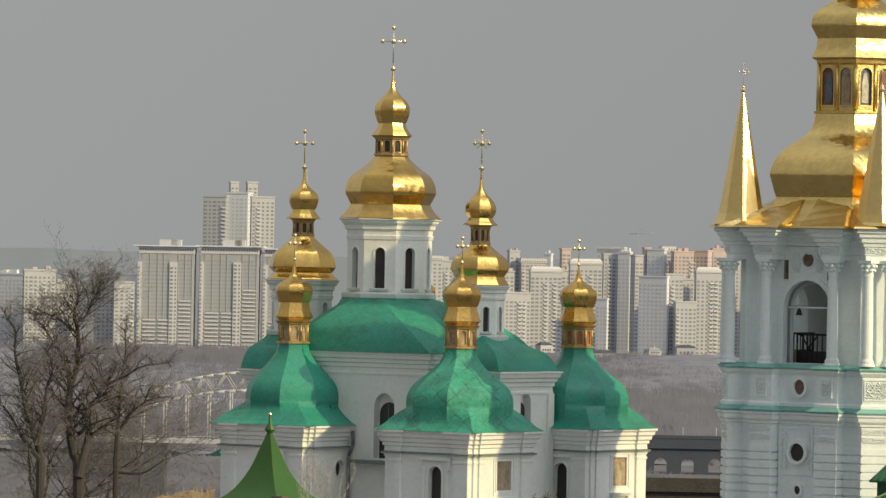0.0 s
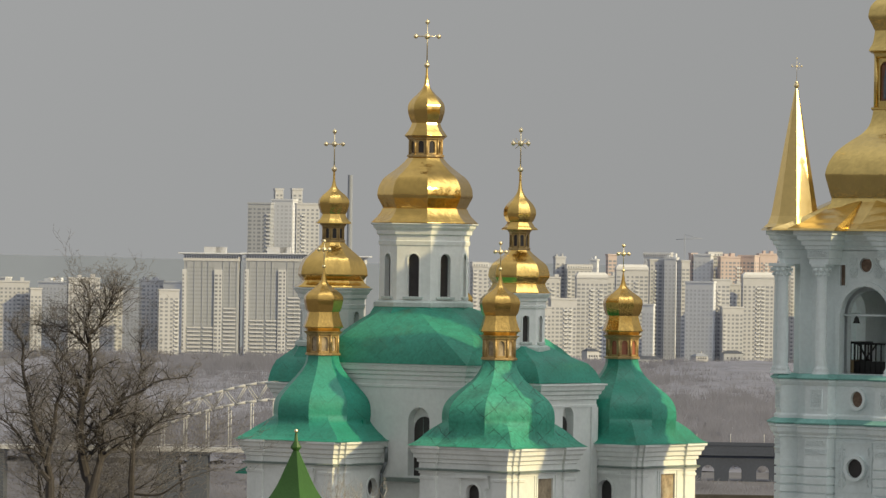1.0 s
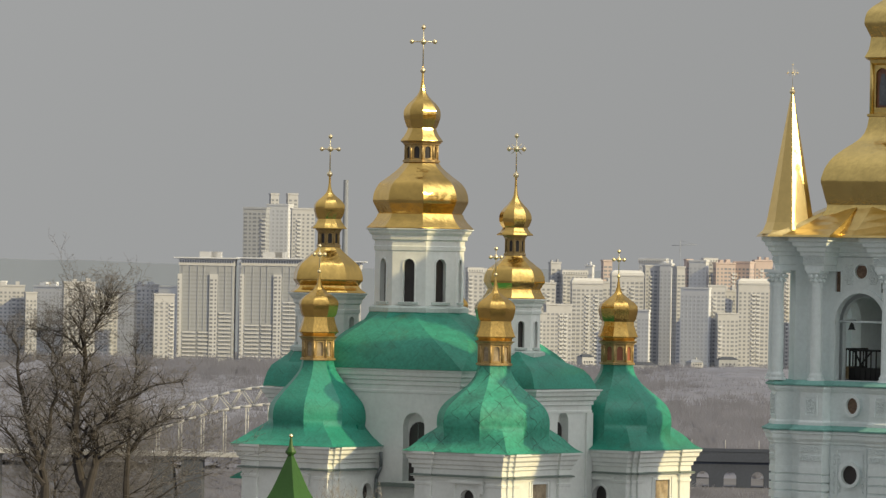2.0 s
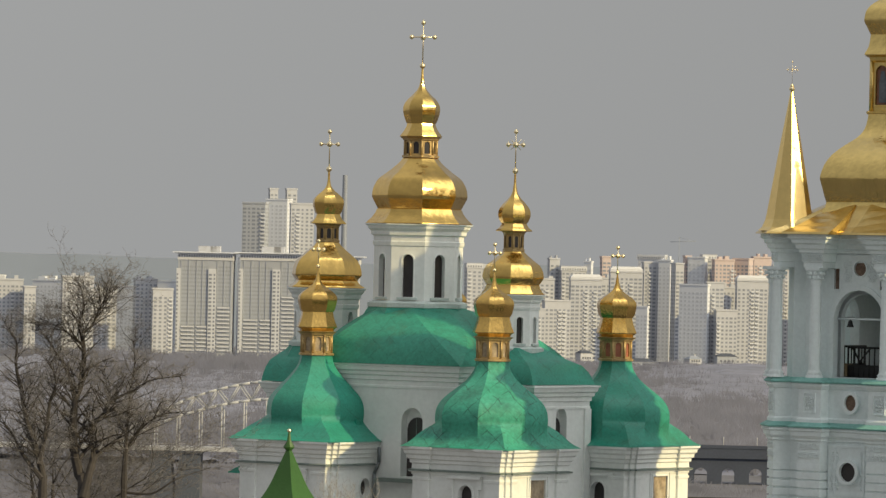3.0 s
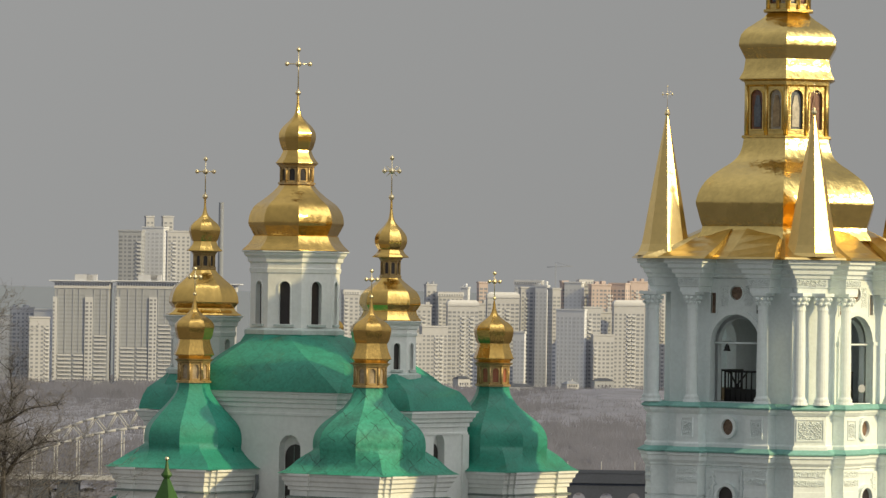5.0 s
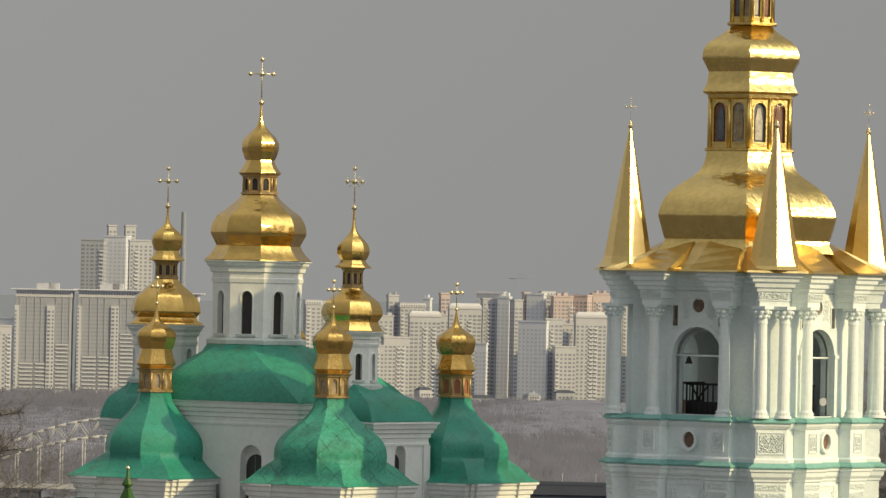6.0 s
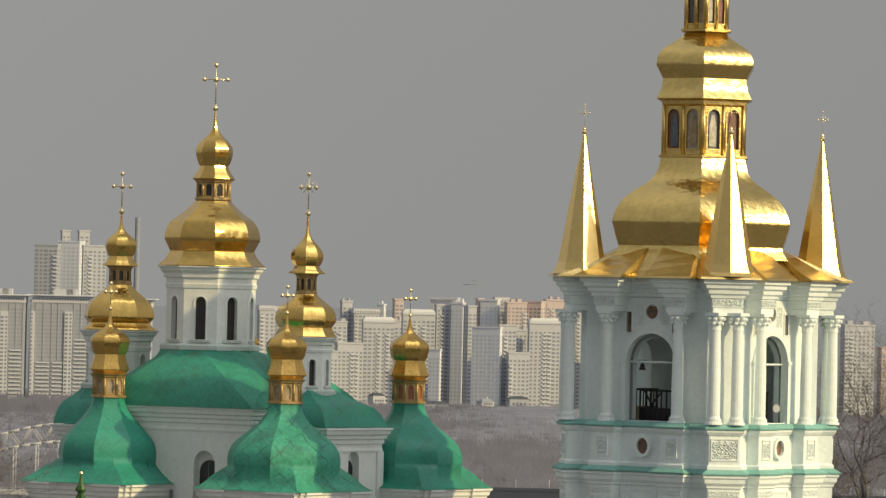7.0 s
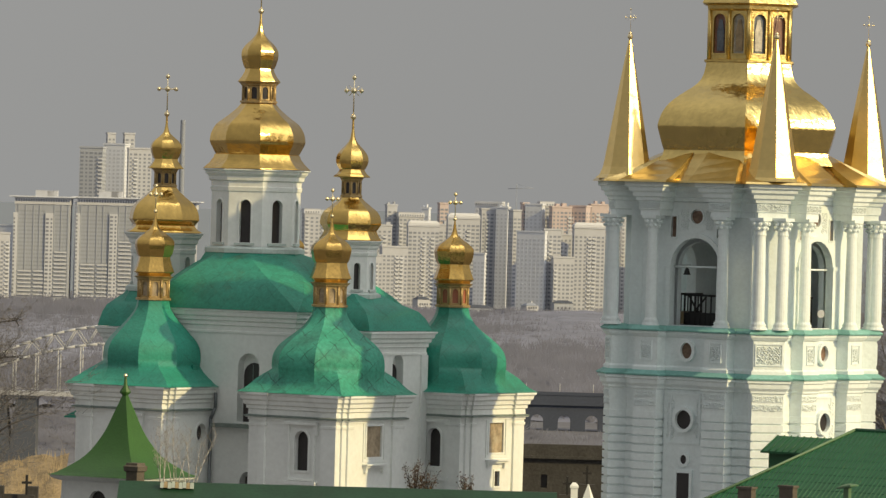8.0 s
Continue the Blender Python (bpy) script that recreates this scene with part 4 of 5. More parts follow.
def crown(c, zs, rs, phase, cross_h, cross_w, rays=False, material=None, inside=None):
    """A gilded dome with its lantern, collar, onion and cross. zs: skirt, waist, widest, lantern foot and head, collar top, onion widest, tip, ball."""
    material = material or GOLD
    zk, zn, zw, zl, zh, zc, zb, zt, zg = zs
    rk, rn, rw, rl, rc, rb = rs
    ob, o = church, c
    skirt(ob, o, rk, rn, zk, zn, phase, material, "dome_skirt")
    d = zl - zw
    part("dome_band", facets([(rn * 0.97, zn - 0.02), (rw * 0.985, zw - (zw - zn) * 0.25)], 8, phase, o, 1), material, ob)
    part("dome_shell", facets([(rw * 0.985, zw - (zw - zn) * 0.25), (rw, zw), (rw * 0.97, zw + d * 0.2), (rw * 0.86, zw + d * 0.42), (rw * 0.65, zw + d * 0.61), (rl + (rw - rl) * 0.17, zw + d * 0.82), (rl * 1.05, zl - 0.06)], 8, phase, o, 4), material, ob)
    lantern(ob, o, rl, zl, zh, 8, phase, material, inside)
    skirt(ob, o, rc, rb * 0.76, zh + 0.12, zc, phase, material)
    bulb(ob, o, rb, zc, zb, zt, phase, material)
    part("finial", facets([(0.07, zt - 0.5), (0.05, zg)], 8, 0, o, 1), material, ob)
    cross(ob, (c[0], c[1], zg), cross_h, cross_w, rays)


drum((0, 0), 2.42, 15.75, 19.9, 44.6, 2.95, 0.62, 2.3, 15.98)
crown((0, 0), (19.92, 20.7, 21.45, 23.6, 24.5, 25.35, 26.08, 28.3, 28.45), (2.9, 2.3, 2.58, 0.86, 1.15, 1.0), 39.8, 2.5, 1.24)
drum((6.3, 0), 1.42, 13.5, 16.25, 31, 1.78, 0.36, 1.4, 13.68)
crown((6.3, 0), (16.27, 16.75, 17.2, 18.66, 19.5, 20.05, 20.5, 22.6, 22.83), (1.68, 1.42, 1.64, 0.5, 0.98, 0.87), 31, 2.25, 0.8, True)
drum((-6.2, 0), 1.78, 13.5, 16.35, 22.5, 2.28, 0.42, 1.4, 13.68)
crown((-6.2, 0), (16.37, 16.75, 17.1, 18.97, 19.73, 20.4, 21.0, 22.6, 22.83), (2.15, 1.75, 1.97, 0.58, 1.02, 0.88), 22.5, 2.2, 0.92)
bm = bmesh.new()
for a, b in (((1.2, -4.75, 8.0), (1.2, -4.75, 7.2)), ((1.2, -4.75, 7.2), (0.95, -4.8, 6.6)), ((0.95, -4.8, 6.6), (0.95, -4.8, -3))):
    tube(bm, a, b, 0.09, 0.09, 8)
part("downpipe", bm, PIPE, church, "grey zinc downpipe")
part("ledge", box(bmesh.new(), 1.25, 5.75, -5.2, -4.55, 6.2, 6.4), LEAD, church)
part("roof_hatch", box(bmesh.new(), -0.2, 0.14, -5.4, -4.85, 8.85, 9.4), GREEN, church)
part("porch_roof", loft(bmesh.new(), [[(-6.1, -8.4, 6.42), (-5.0, -8.4, 6.42), (-5.0, -7.0, 6.42), (-6.1, -7.0, 6.42)], [(-6.1, -8.4, 6.5), (-5.0, -8.4, 6.95), (-5.0, -7.0, 6.95), (-6.1, -7.0, 6.5)]]), GREEN, church)

# ---- the bell tower ----
K = 0.972
tower = thing("bell_tower", "white columned bell tower with gilded spires and dome", "bell tower",
              Matrix.Translation((25.55, -17.15, 18.0 * (1 - K))) @ pose(0, 0, 0, 0, 0, -36.1) @ Matrix.Diagonal((K, K, K, 1)))


TOWER_ICON = mat("darkened_icon_oval", (0.17, 0.11, 0.075), 0.6, 0.0, 0.6, 2.4, 7.0, 0.0, (0.36, 0.22, 0.16), 0.8)
SB = 0.955  # the shaft's plan


def quarter(chain):
    """Repeats a run of plan points round the four sides."""
    out = []
    for k in range(4):
        for x, y in [(SB * p, SB * q) for p, q in chain]:
            for _ in range(k):
                x, y = -y, x
            out.append((x, y))
    return out


PLAN = quarter([(-3.0, -5.2), (-3.0, -5.95), (-1.5, -5.95), (-1.5, -5.2), (1.5, -5.2), (1.5, -5.95), (3.0, -5.95), (3.0, -5.2), (3.95, -5.2), (4.62, -5.86), (5.86, -4.62), (5.2, -3.95)])
PLAN_TOP = quarter([(-3.0, -4.9), (-3.0, -5.95), (-1.55, -5.95), (-1.55, -4.62), (1.55, -4.62), (1.55, -5.95), (3.0, -5.95), (3.0, -4.9), (3.65, -4.9), (4.62, -5.86), (5.86, -4.62), (4.9, -3.65)])
CORE = quarter([(-3.5, -4.65), (3.5, -4.65), (3.95, -5.15), (5.15, -3.95)])

# lower tier with rusticated courses
prof = []
z = -3.0
while z < 7.9:
    prof += [(0.0, z), (0.0, z + 0.34), (-0.09, z + 0.36), (-0.09, z + 0.42)]
    z += 0.44
part("lower_tier", moulding(PLAN, prof), PLASTER_T, tower)
part("lower_frieze", moulding(PLAN, [(-0.02, 7.9), (0.0, 9.05), (0.08, 9.1), (0.08, 9.2), (0.2, 9.35), (0.22, 9.55), (0.3, 9.62), (0.3, 9.74), (-0.1, 9.76)]), PLASTER_T, tower)
part("lower_ledge", moulding(PLAN, [(0.0, 9.74), (0.36, 9.76), (0.38, 9.84), (0.05, 10.05), (-0.2, 10.06)]), COPPER, tower)
part("pedestal", moulding(PLAN, [(-0.05, 10.0), (0.06, 10.02), (0.06, 10.2), (-0.03, 10.3), (-0.03, 11.75), (0.04, 11.8), (0.14, 11.95), (0.14, 12.06), (-0.1, 12.08)]), PLASTER_T, tower)
part("upper_ledge", moulding(PLAN, [(0.0, 12.06), (0.22, 12.08), (0.24, 12.15), (0.02, 12.34), (-0.3, 12.35)]), COPPER, tower)
part("belfry_floor", moulding(CORE, [(-0.1, 12.2), (-0.1, 12.4)]), PIER, tower)
part("belfry_ceiling", moulding(CORE, [(-0.62, 18.1), (-0.62, 18.3)]), PLASTER_T, tower)

bm = bmesh.new()
icons = []
for i, (a, b) in enumerate(zip(CORE, CORE[1:] + CORE[:1])):
    m = face_frame(a, b)
    w = (Vector(a) - Vector(b)).length
    if w > 5:
        arch, oval = arch_loop(0, 12.4, 3.0, 4.5, 14), oval_loop(0, 18.02, 0.38, 0.38)
        slit = [rect_loop(s * 1.42, 16.95, 0.32, 1.05) for s in (-1, 1)]
        wall_panel(bm, m, w, 12.3, 18.72, [arch, oval] + slit, 0.3)
        icons += [(m, arch, None), (m, oval, TOWER_ICON), (m, slit[0], TOWER_ICON), (m, slit[1], TOWER_ICON)]
    else:
        wall_panel(bm, m, w, 12.3, 18.72, [])
belfry = part("belfry_wall", bm, PLASTER_T, tower)
inner = [tuple(p) for p in offset_poly(CORE, -0.6)]
bm = bmesh.new()
for a, b in zip(inner, inner[1:] + inner[:1]):
    m = face_frame(a, b)
    w = (Vector(a) - Vector(b)).length
    wall_panel(bm, m, w, 12.3, 18.1, [arch_loop(0, 12.4, 2.6, 4.3, 14)] if w > 5 else [], -0.32)
part("inner_wall", bm, PLASTER_T, tower)
for m, loop, material in icons:
    if material:
        ob = part("icon_panel", pane(m, loop, 0.1), material, tower)
        part("surround", frame_round(m, loop, 0.08, 0.05), PLASTER_T, ob)
    else:
        part("archivolt", arc_band(m, 0, 15.4, 1.51, 1.76, 0.12), PLASTER_T, tower)
        part("beam", tube(bmesh.new(), m @ Vector((-1.5, 15.42, -0.25)), m @ Vector((1.5, 15.42, -0.25)), 0.06, 0.06, 5), PLASTER_T, tower)
        for s in (-1, 1):
            bm = box(bmesh.new(), s * 1.64 - 0.13, s * 1.64 + 0.13, 12.3, 15.4, -0.02, 0.14)
            box(bm, s * 1.64 - 0.19, s * 1.64 + 0.19, 15.4, 15.58, -0.02, 0.2)
            bm.transform(m)
            part("jamb_pier", bm, PLASTER_T, tower)
        if m is icons[0][0]:
            bm = facets([(0.2, 15.0), (0.15, 15.1), (0.1, 15.3), (0.04, 15.36), (0.02, 15.45)], 12, 0, (0, 0), 1)
            ob = part("bell", bm, IRON, tower, "small dark hanging bell")
            q = m @ Vector((-0.72, 0, -0.25))
            ob.location = (q.x, q.y, 0)
        # iron railing inside the opening
        bm = tube(bmesh.new(), (-1.35, 13.95, -1.0), (1.35, 13.95, -1.0), 0.06, 0.06, 5)
        bm.transform(m)
        rail_top = part("railing", bm, IRON, tower, "black iron railing in the bell opening")
        for k in range(9):
            u = -1.3 + k * 0.325
            bm = tube(bmesh.new(), (u, 12.4, -1.0), (u, 13.95, -1.0), 0.04, 0.04, 5)
            bm.transform(m)
            part("baluster", bm, IRON, rail_top)
        bm = box(bmesh.new(), -1.35, 1.35, 12.4, 13.05, -1.02, -0.98)
        bm.transform(m)
        part("kick_plate", bm, IRON, rail_top)
        bm = tube(bmesh.new(), (-1.3, 12.5, -1.05), (0, 13.9, -1.05), 0.05, 0.05, 5)
        bm.transform(m)
        part("stay", bm, IRON, rail_top)


def column(parent, x, y, z0, z1, r=0.30):
    """A column with an Attic base, a tapering shaft and a leafy capital."""
    ob = part("column", facets([(r, z0 + 0.4), (r * 1.0, z0 + 2.2), (r * 0.86, z1 - 0.85)], 16, 0, (0, 0), 1, True), PLASTER_T, parent)
    ob.location = (x, y, 0)
    part("base", facets([(r * 1.5, z0), (r * 1.5, z0 + 0.12), (r * 1.2, z0 + 0.16), (r * 1.38, z0 + 0.24), (r * 1.1, z0 + 0.34), (r * 1.04, z0 + 0.42)], 16, 0, (0, 0), 1), PLASTER_T, ob)
    bm = facets([(r * 0.98, z1 - 0.9), (r * 0.98, z1 - 0.84), (r * 0.9, z1 - 0.8), (r * 0.98, z1 - 0.5), (r * 1.2, z1 - 0.2), (r * 1.3, z1 - 0.16)], 12, 0, (0, 0), 1)
    for k in range(8):
        a = 6.2832 * k / 8
        for zz, rr, s in ((z1 - 0.55, 1.12, 0.1), (z1 - 0.32, 1.32, 0.11)):
            ball(bm, (r * rr * math.cos(a + zz), r * rr * math.sin(a + zz), zz), s, 6)
    box(bm, -r * 1.4, r * 1.4, -r * 1.4, r * 1.4, z1 - 0.16, z1)
    part("capital", bm, PLASTER_T, ob)
    return ob


for k in range(4):
    spots = [(-2.18, -5.25), (2.18, -5.25), (4.53, -5.35), (5.35, -4.53)]
    for x, y in spots:
        for _ in range(k):
            x, y = -y, x
        column(tower, x, y, 12.33, 18.05)
ENT = [(-0.5, 18.0), (-0.1, 18.02), (-0.1, 18.3), (-0.03, 18.34), (-0.03, 18.75), (0.06, 18.8), (0.08, 18.95), (0.2, 19.02), (0.22, 19.2), (0.36, 19.3), (0.38, 19.46), (0.52, 19.54), (0.52, 19.74), (-0.4, 19.76)]
part("entablature", moulding(PLAN_TOP, ENT), PLASTER_T, tower)

for i, (a, b) in enumerate(zip(PLAN, PLAN[1:] + PLAN[:1])):
    w = (Vector(a) - Vector(b)).length
    m = face_frame(a, b)
    pier = abs(w - 1.754 * SB) < 0.05
    block_face = abs(w - 1.5 * SB) < 0.05 and max(abs(a[0]), abs(a[1])) > 5.9 * SB
    if pier or block_face:
        if pier:
            part("carved_panel", carving(m, 1.2, 10.62, 11.5, i), PLASTER_T, tower)
            part("panel_frame", frame_round(m, rect_loop(0, 10.55, 1.32, 1.02), 0.06, 0.03), PLASTER_T, tower)
        else:
            part("carved_panel", carving(m, 0.5, 10.7, 11.4, i, 0.09), PLASTER_T, tower)
            part("panel_frame", frame_round(m, rect_loop(0, 10.6, 0.66, 0.92), 0.05, 0.03), PLASTER_T, tower)
        part("frieze_carving", carving(m, w * 0.95, 8.66, 8.95, i + 50, 0.085), PLASTER_T, tower)
        part("frieze_carving", carving(m, w * 0.92, 8.2, 8.52, i + 90, 0.09), PLASTER_T, tower)
        part("frieze_carving", carving(m, w * 0.9, 18.42, 18.72, i + 150, 0.085), PLASTER_T, tower)
for i in range(4):
    m = pose(0, 0, 0, 0, 0, 90 * i) @ Matrix(((1, 0, 0, 0), (0, 0, -1, -5.2 * SB), (0, 1, 0, 0), (0, 0, 0, 1)))
    part("smooth_panel", box(bmesh.new(), -1.3, 1.3, -5.3 * SB, -5.15 * SB, -3, 8.9), PLASTER_T, tower).matrix_basis = pose(0, 0, 0, 0, 0, 90 * i)
    for side in (-1, 1):
        bm = carving(m @ Matrix.Translation((side * 0.9, 0, 0.1)), 0.5, 6.6, 8.6, i + 200 + side, 0.12)
        part("leaf_carving", bm, PLASTER_T, tower)
        m2 = pose(0, 0, 0, 0, 0, 90 * i) @ Matrix(((1, 0, 0, 0), (0, 0, -1, -4.65 * SB), (0, 1, 0, 0), (0, 0, 0, 1)))
        part("leaf_carving", carving(m2 @ Matrix.Translation((side * 0.75, 0, 0.0)), 0.5, 17.35, 18.4, i + 220 + side, 0.1), PLASTER_T, tower)
lamp = part("floodlight", facets([(0.05, 0), (0.2, 0.06), (0.23, 0.12), (0.2, 0.15)], 14, 0, (0, 0), 1), STEEL, tower, "round grey floodlight in the opening")
lamp.matrix_basis = pose(4.5, 0.45, 13.15, 90, 0, 60)

for ob in tower.children:
    if ob.name.split(".")[0] in ("leaf_carving", "frieze_carving", "carved_panel"):
        tagged(ob, kind="stuff")

# gilded roof
roof_rings = []
outer = offset_poly(PLAN, 0.76)
for t, z in ((0, 19.75), (0.02, 19.86), (0.25, 20.15), (0.5, 20.55), (0.75, 21.0), (1.0, 21.45)):
    roof_rings.append([((1 - t) * p.x + t * 4.15 * p.x / p.length, (1 - t) * p.y + t * 4.15 * p.y / p.length, z) for p in outer])
part("tent_roof", loft(bmesh.new(), roof_rings), TENT_GOLD, tower)
HEX, TWIST = 32.1, radians(1.0)
part("dome_foot", facets([(5.2, 20.8), (5.12, 20.98), (4.94, 21.2), (4.9, 21.45)], 6, HEX, (0, 0), 1), TOWER_GOLD, tower)
part("dome_band", facets([(4.9, 21.45), (5.02, 21.75), (5.26, 22.5)], 6, HEX, (0, 0), 1), TOWER_GOLD, tower)
part("dome_shell", facets([(5.26, 22.5), (5.3, 22.7), (5.22, 23.0), (5.04, 23.4), (4.72, 23.8), (4.33, 24.12), (3.8, 24.46), (3.22, 24.8), (2.84, 25.15), (2.64, 25.55), (2.52, 26.1)], 6, HEX, (0, 0), 4), TOWER_GOLD, tower)


def hex_lantern(r, z0, z1, name):
    """A six-sided lantern with two arched picture panels in each face."""
    pts = ring(r, 0, 6, HEX)
    bm = bmesh.new()
    spots, shafts = [], []
    h = z1 - z0
    for i in range(6):
        a, b = pts[i], pts[(i + 1) % 6]
        m = face_frame(a, b)
        w = (Vector(a) - Vector(b)).length
        loops = [arch_loop(s * w * 0.24, z0 + h * 0.12, w * 0.3, h * 0.72, 8) for s in (-1, 1)]
        wall_panel(bm, m, w, z0, z1, loops, 0.14)
        spots += [(m, l) for l in loops]
        for s in (-0.5, 0.0, 0.5):
            q = m @ Vector((s * w * 0.98, 0, 0.03))
            shafts.append(q)
    ob = part(name, bm, LANTERN_GOLD, tower)
    for q in shafts:
        part("colonnette", tube(bmesh.new(), (q.x, q.y, z0), (q.x, q.y, z1), 0.09, 0.09, 6), LANTERN_GOLD, ob)
    for k, (m, l) in enumerate(spots):
        picture = part("picture_panel", pane(m, l, 0.12), PAINTED[(k * 5 + k // 3) % 4], ob)
        u, v0, w, v1 = (l[0][0] + l[1][0]) / 2, l[0][1], l[1][0] - l[0][0], max(v for _, v in l)
        shape = [(u + w * x, v0 + (v1 - v0) * y) for x, y in ((-0.28, 0.06), (0.28, 0.06), (0.3, 0.55), (0.12, 0.86), (-0.12, 0.86), (-0.3, 0.55))]
        part("painted_shape", pane(m, shape, 0.07), PAINTED[(k * 3 + 2) % 4], picture)
        part("surround", frame_round(m, l, 0.07, 0.05), LANTERN_GOLD, ob)
    poly = [(p[0], p[1]) for p in pts]
    part("sill", moulding(poly, [(0.0, z0 - 0.16), (0.24, z0 - 0.1), (0.24, z0), (0.02, z0 + 0.05)]), LANTERN_GOLD, ob)
    part("cornice", moulding(poly, [(0.0, z1 - 0.3), (0.12, z1 - 0.2), (0.14, z1 - 0.02), (0.36, z1 + 0.08), (0.38, z1 + 0.16), (0.0, z1 + 0.2)]), LANTERN_GOLD, ob)


PAINTED = [mat("painted_panel_" + n, c, 0.5, 0.0, 0.5, 1.5, 7.0, 0.0, d, 0.7) for n, c, d in (
    ("blue", (0.12, 0.14, 0.17), (0.22, 0.24, 0.26)), ("russet", (0.22, 0.11, 0.08), (0.3, 0.22, 0.15)), ("pale", (0.46, 0.43, 0.37), (0.3, 0.28, 0.26)), ("ochre", (0.34, 0.25, 0.14), (0.45, 0.36, 0.22)))]
hex_lantern(2.38, 26.2, 29.05, "lantern")
part("flared_collar", facets([(2.85, 29.15), (2.8, 29.25), (2.62, 29.55), (2.54, 29.9), (2.5, 30.2)], 6, HEX, (0, 0), 2), TOWER_GOLD, tower)
part("onion_band", facets([(2.5, 30.2), (2.8, 30.7)], 6, HEX, (0, 0), 1), TOWER_GOLD, tower)
part("onion_cap", facets([(2.8, 30.7), (2.9, 30.92), (2.8, 31.4), (2.5, 31.74), (2.0, 32.05), (1.5, 32.35), (1.22, 32.62)], 6, HEX, (0, 0), 4), TOWER_GOLD, tower)
hex_lantern(1.2, 32.8, 35.4, "upper_lantern")
part("top_cap", facets([(1.4, 35.55), (1.2, 36.2), (1.35, 36.7), (0.9, 37.4), (0.3, 38.2), (0.05, 39.5)], 6, HEX, (0, 0), 4), TOWER_GOLD, tower)
for sx, sy in ((1, -1), (-1, -1), (1, 1), (-1, 1)):
    x, y = 4.5 * sx, 4.5 * sy
    x, y = x * math.cos(TWIST) - y * math.sin(TWIST), x * math.sin(TWIST) + y * math.cos(TWIST)
    ob = part("spire", facets([(1.62, 19.9), (1.4, 20.1), (1.24, 20.5), (1.15, 20.95), (0.92, 22.3), (0.61, 24.1), (0.31, 25.8), (0.07, 27.15)], 8, 39.5, (0, 0), 1, False), SPIRE_GOLD, tower, "slender gilded corner spire")
    ob.location = (x, y, 0)
    part("spire_ball", ball(bmesh.new(), (0, 0, 27.3), 0.15, 12), CROSS_GOLD, ob)
    cross(ob, (0, 0, 27.45), 1.35, 0.5, True, thin=0.35)
# openings of the lower tier
for i in (0, 1):
    m = pose(0, 0, 0, 0, 0, 90 * i) @ Matrix(((1, 0, 0, 0), (0, 0, -1, -5.2 * SB), (0, 1, 0, 0), (0, 0, 0, 1)))
    for loop, name in ((oval_loop(0, 11.1, 0.36, 0.42), "oval_window"), (oval_loop(0, 7.55, 0.5, 0.5), "round_window"), (oval_loop(0, 5.5, 0.2, 0.24), "oval_window"), (rect_loop(0, 2.6, 0.8, 2.2), "window")):
        d = -0.12 if "oval" not in name or loop[0][1] < 9 else -0.02
        ob = part(name, pane(m, loop, d), TOWER_ICON if loop[0][1] > 9 else DARK, tower)
        part("surround", frame_round(m, loop, 0.16, 0.34 if name == "round_window" else 0.2), PLASTER_T, ob)
    part("wall_relief", frame_round(m, rect_loop(0, 6.4, 1.7, 2.4), 0.1, 0.14), PLASTER_T, tower)

# ---- foreground roofs ----
gate = thing("gate_turret", "small white turret with a concave leaf-green tent roof", "turret", pose(-4.2, -40, 0, 0, 0, -31))
bm = bmesh.new()
poly = square(2.05)
opens = []
for i in range(4):
    m = face_frame(poly[i], poly[(i + 1) % 4])
    loops = [arch_loop(s, 2.2, 0.95, 2.35) for s in (0.0,)]
    wall_panel(bm, m, 4.1, -4, 5.2, loops, 0.3)
    opens += [(m, l) for l in loops]
w = part("wall", bm, PLASTER, gate)
for m, l in opens:
    part("window", pane(m, l, 0.25), DARK, w)
part("eaves", moulding(poly, [(0.0, 4.95), (0.2, 5.0), (0.38, 5.1), (0.4, 5.2), (-0.2, 5.22)]), PLASTER, gate)
prof = curve([(2.55, 5.2), (2.1, 5.42), (1.3, 6.1), (0.72, 7.1), (0.34, 8.2), (0.1, 8.95)], 4)
part("tent_roof", loft(bmesh.new(), [[(x, y, p[1]) for x, y in square(p[0])] for p in prof], True), TENT_GREEN, gate)
part("finial", facets([(0.08, 8.9), (0.26, 9.08), (0.26, 9.14), (0.1, 9.4), (0.05, 9.8)], 8, 0, (0, 0), 1), TENT_GREEN, gate)
part("finial_ball", ball(bmesh.new(), (0, 0, 9.87), 0.1), CROSS_GOLD, gate)

hall = thing("long_hall", "long low hall with a plain green metal roof", "building", pose(0, -44, 0.24))
part("roof", loft(bmesh.new(), [[(-4.0, -9, 1.2), (16.2, -9, 1.2), (16.2, 5, 1.2), (-4.0, 5, 1.2)], [(-4.0, -9, 1.4), (16.2, -9, 1.4), (16.2, 5, 1.4), (-4.0, 5, 1.4)], [(-4.0, -1.6, 5.0), (16.0, -1.6, 5.0), (16.0, -1.4, 5.0), (-4.0, -1.4, 5.0)]]), HALL_GREEN, hall)
part("wall", box(bmesh.new(), -1.9, 15.8, -8.5, 4.5, -4, 1.3), PLASTER, hall)

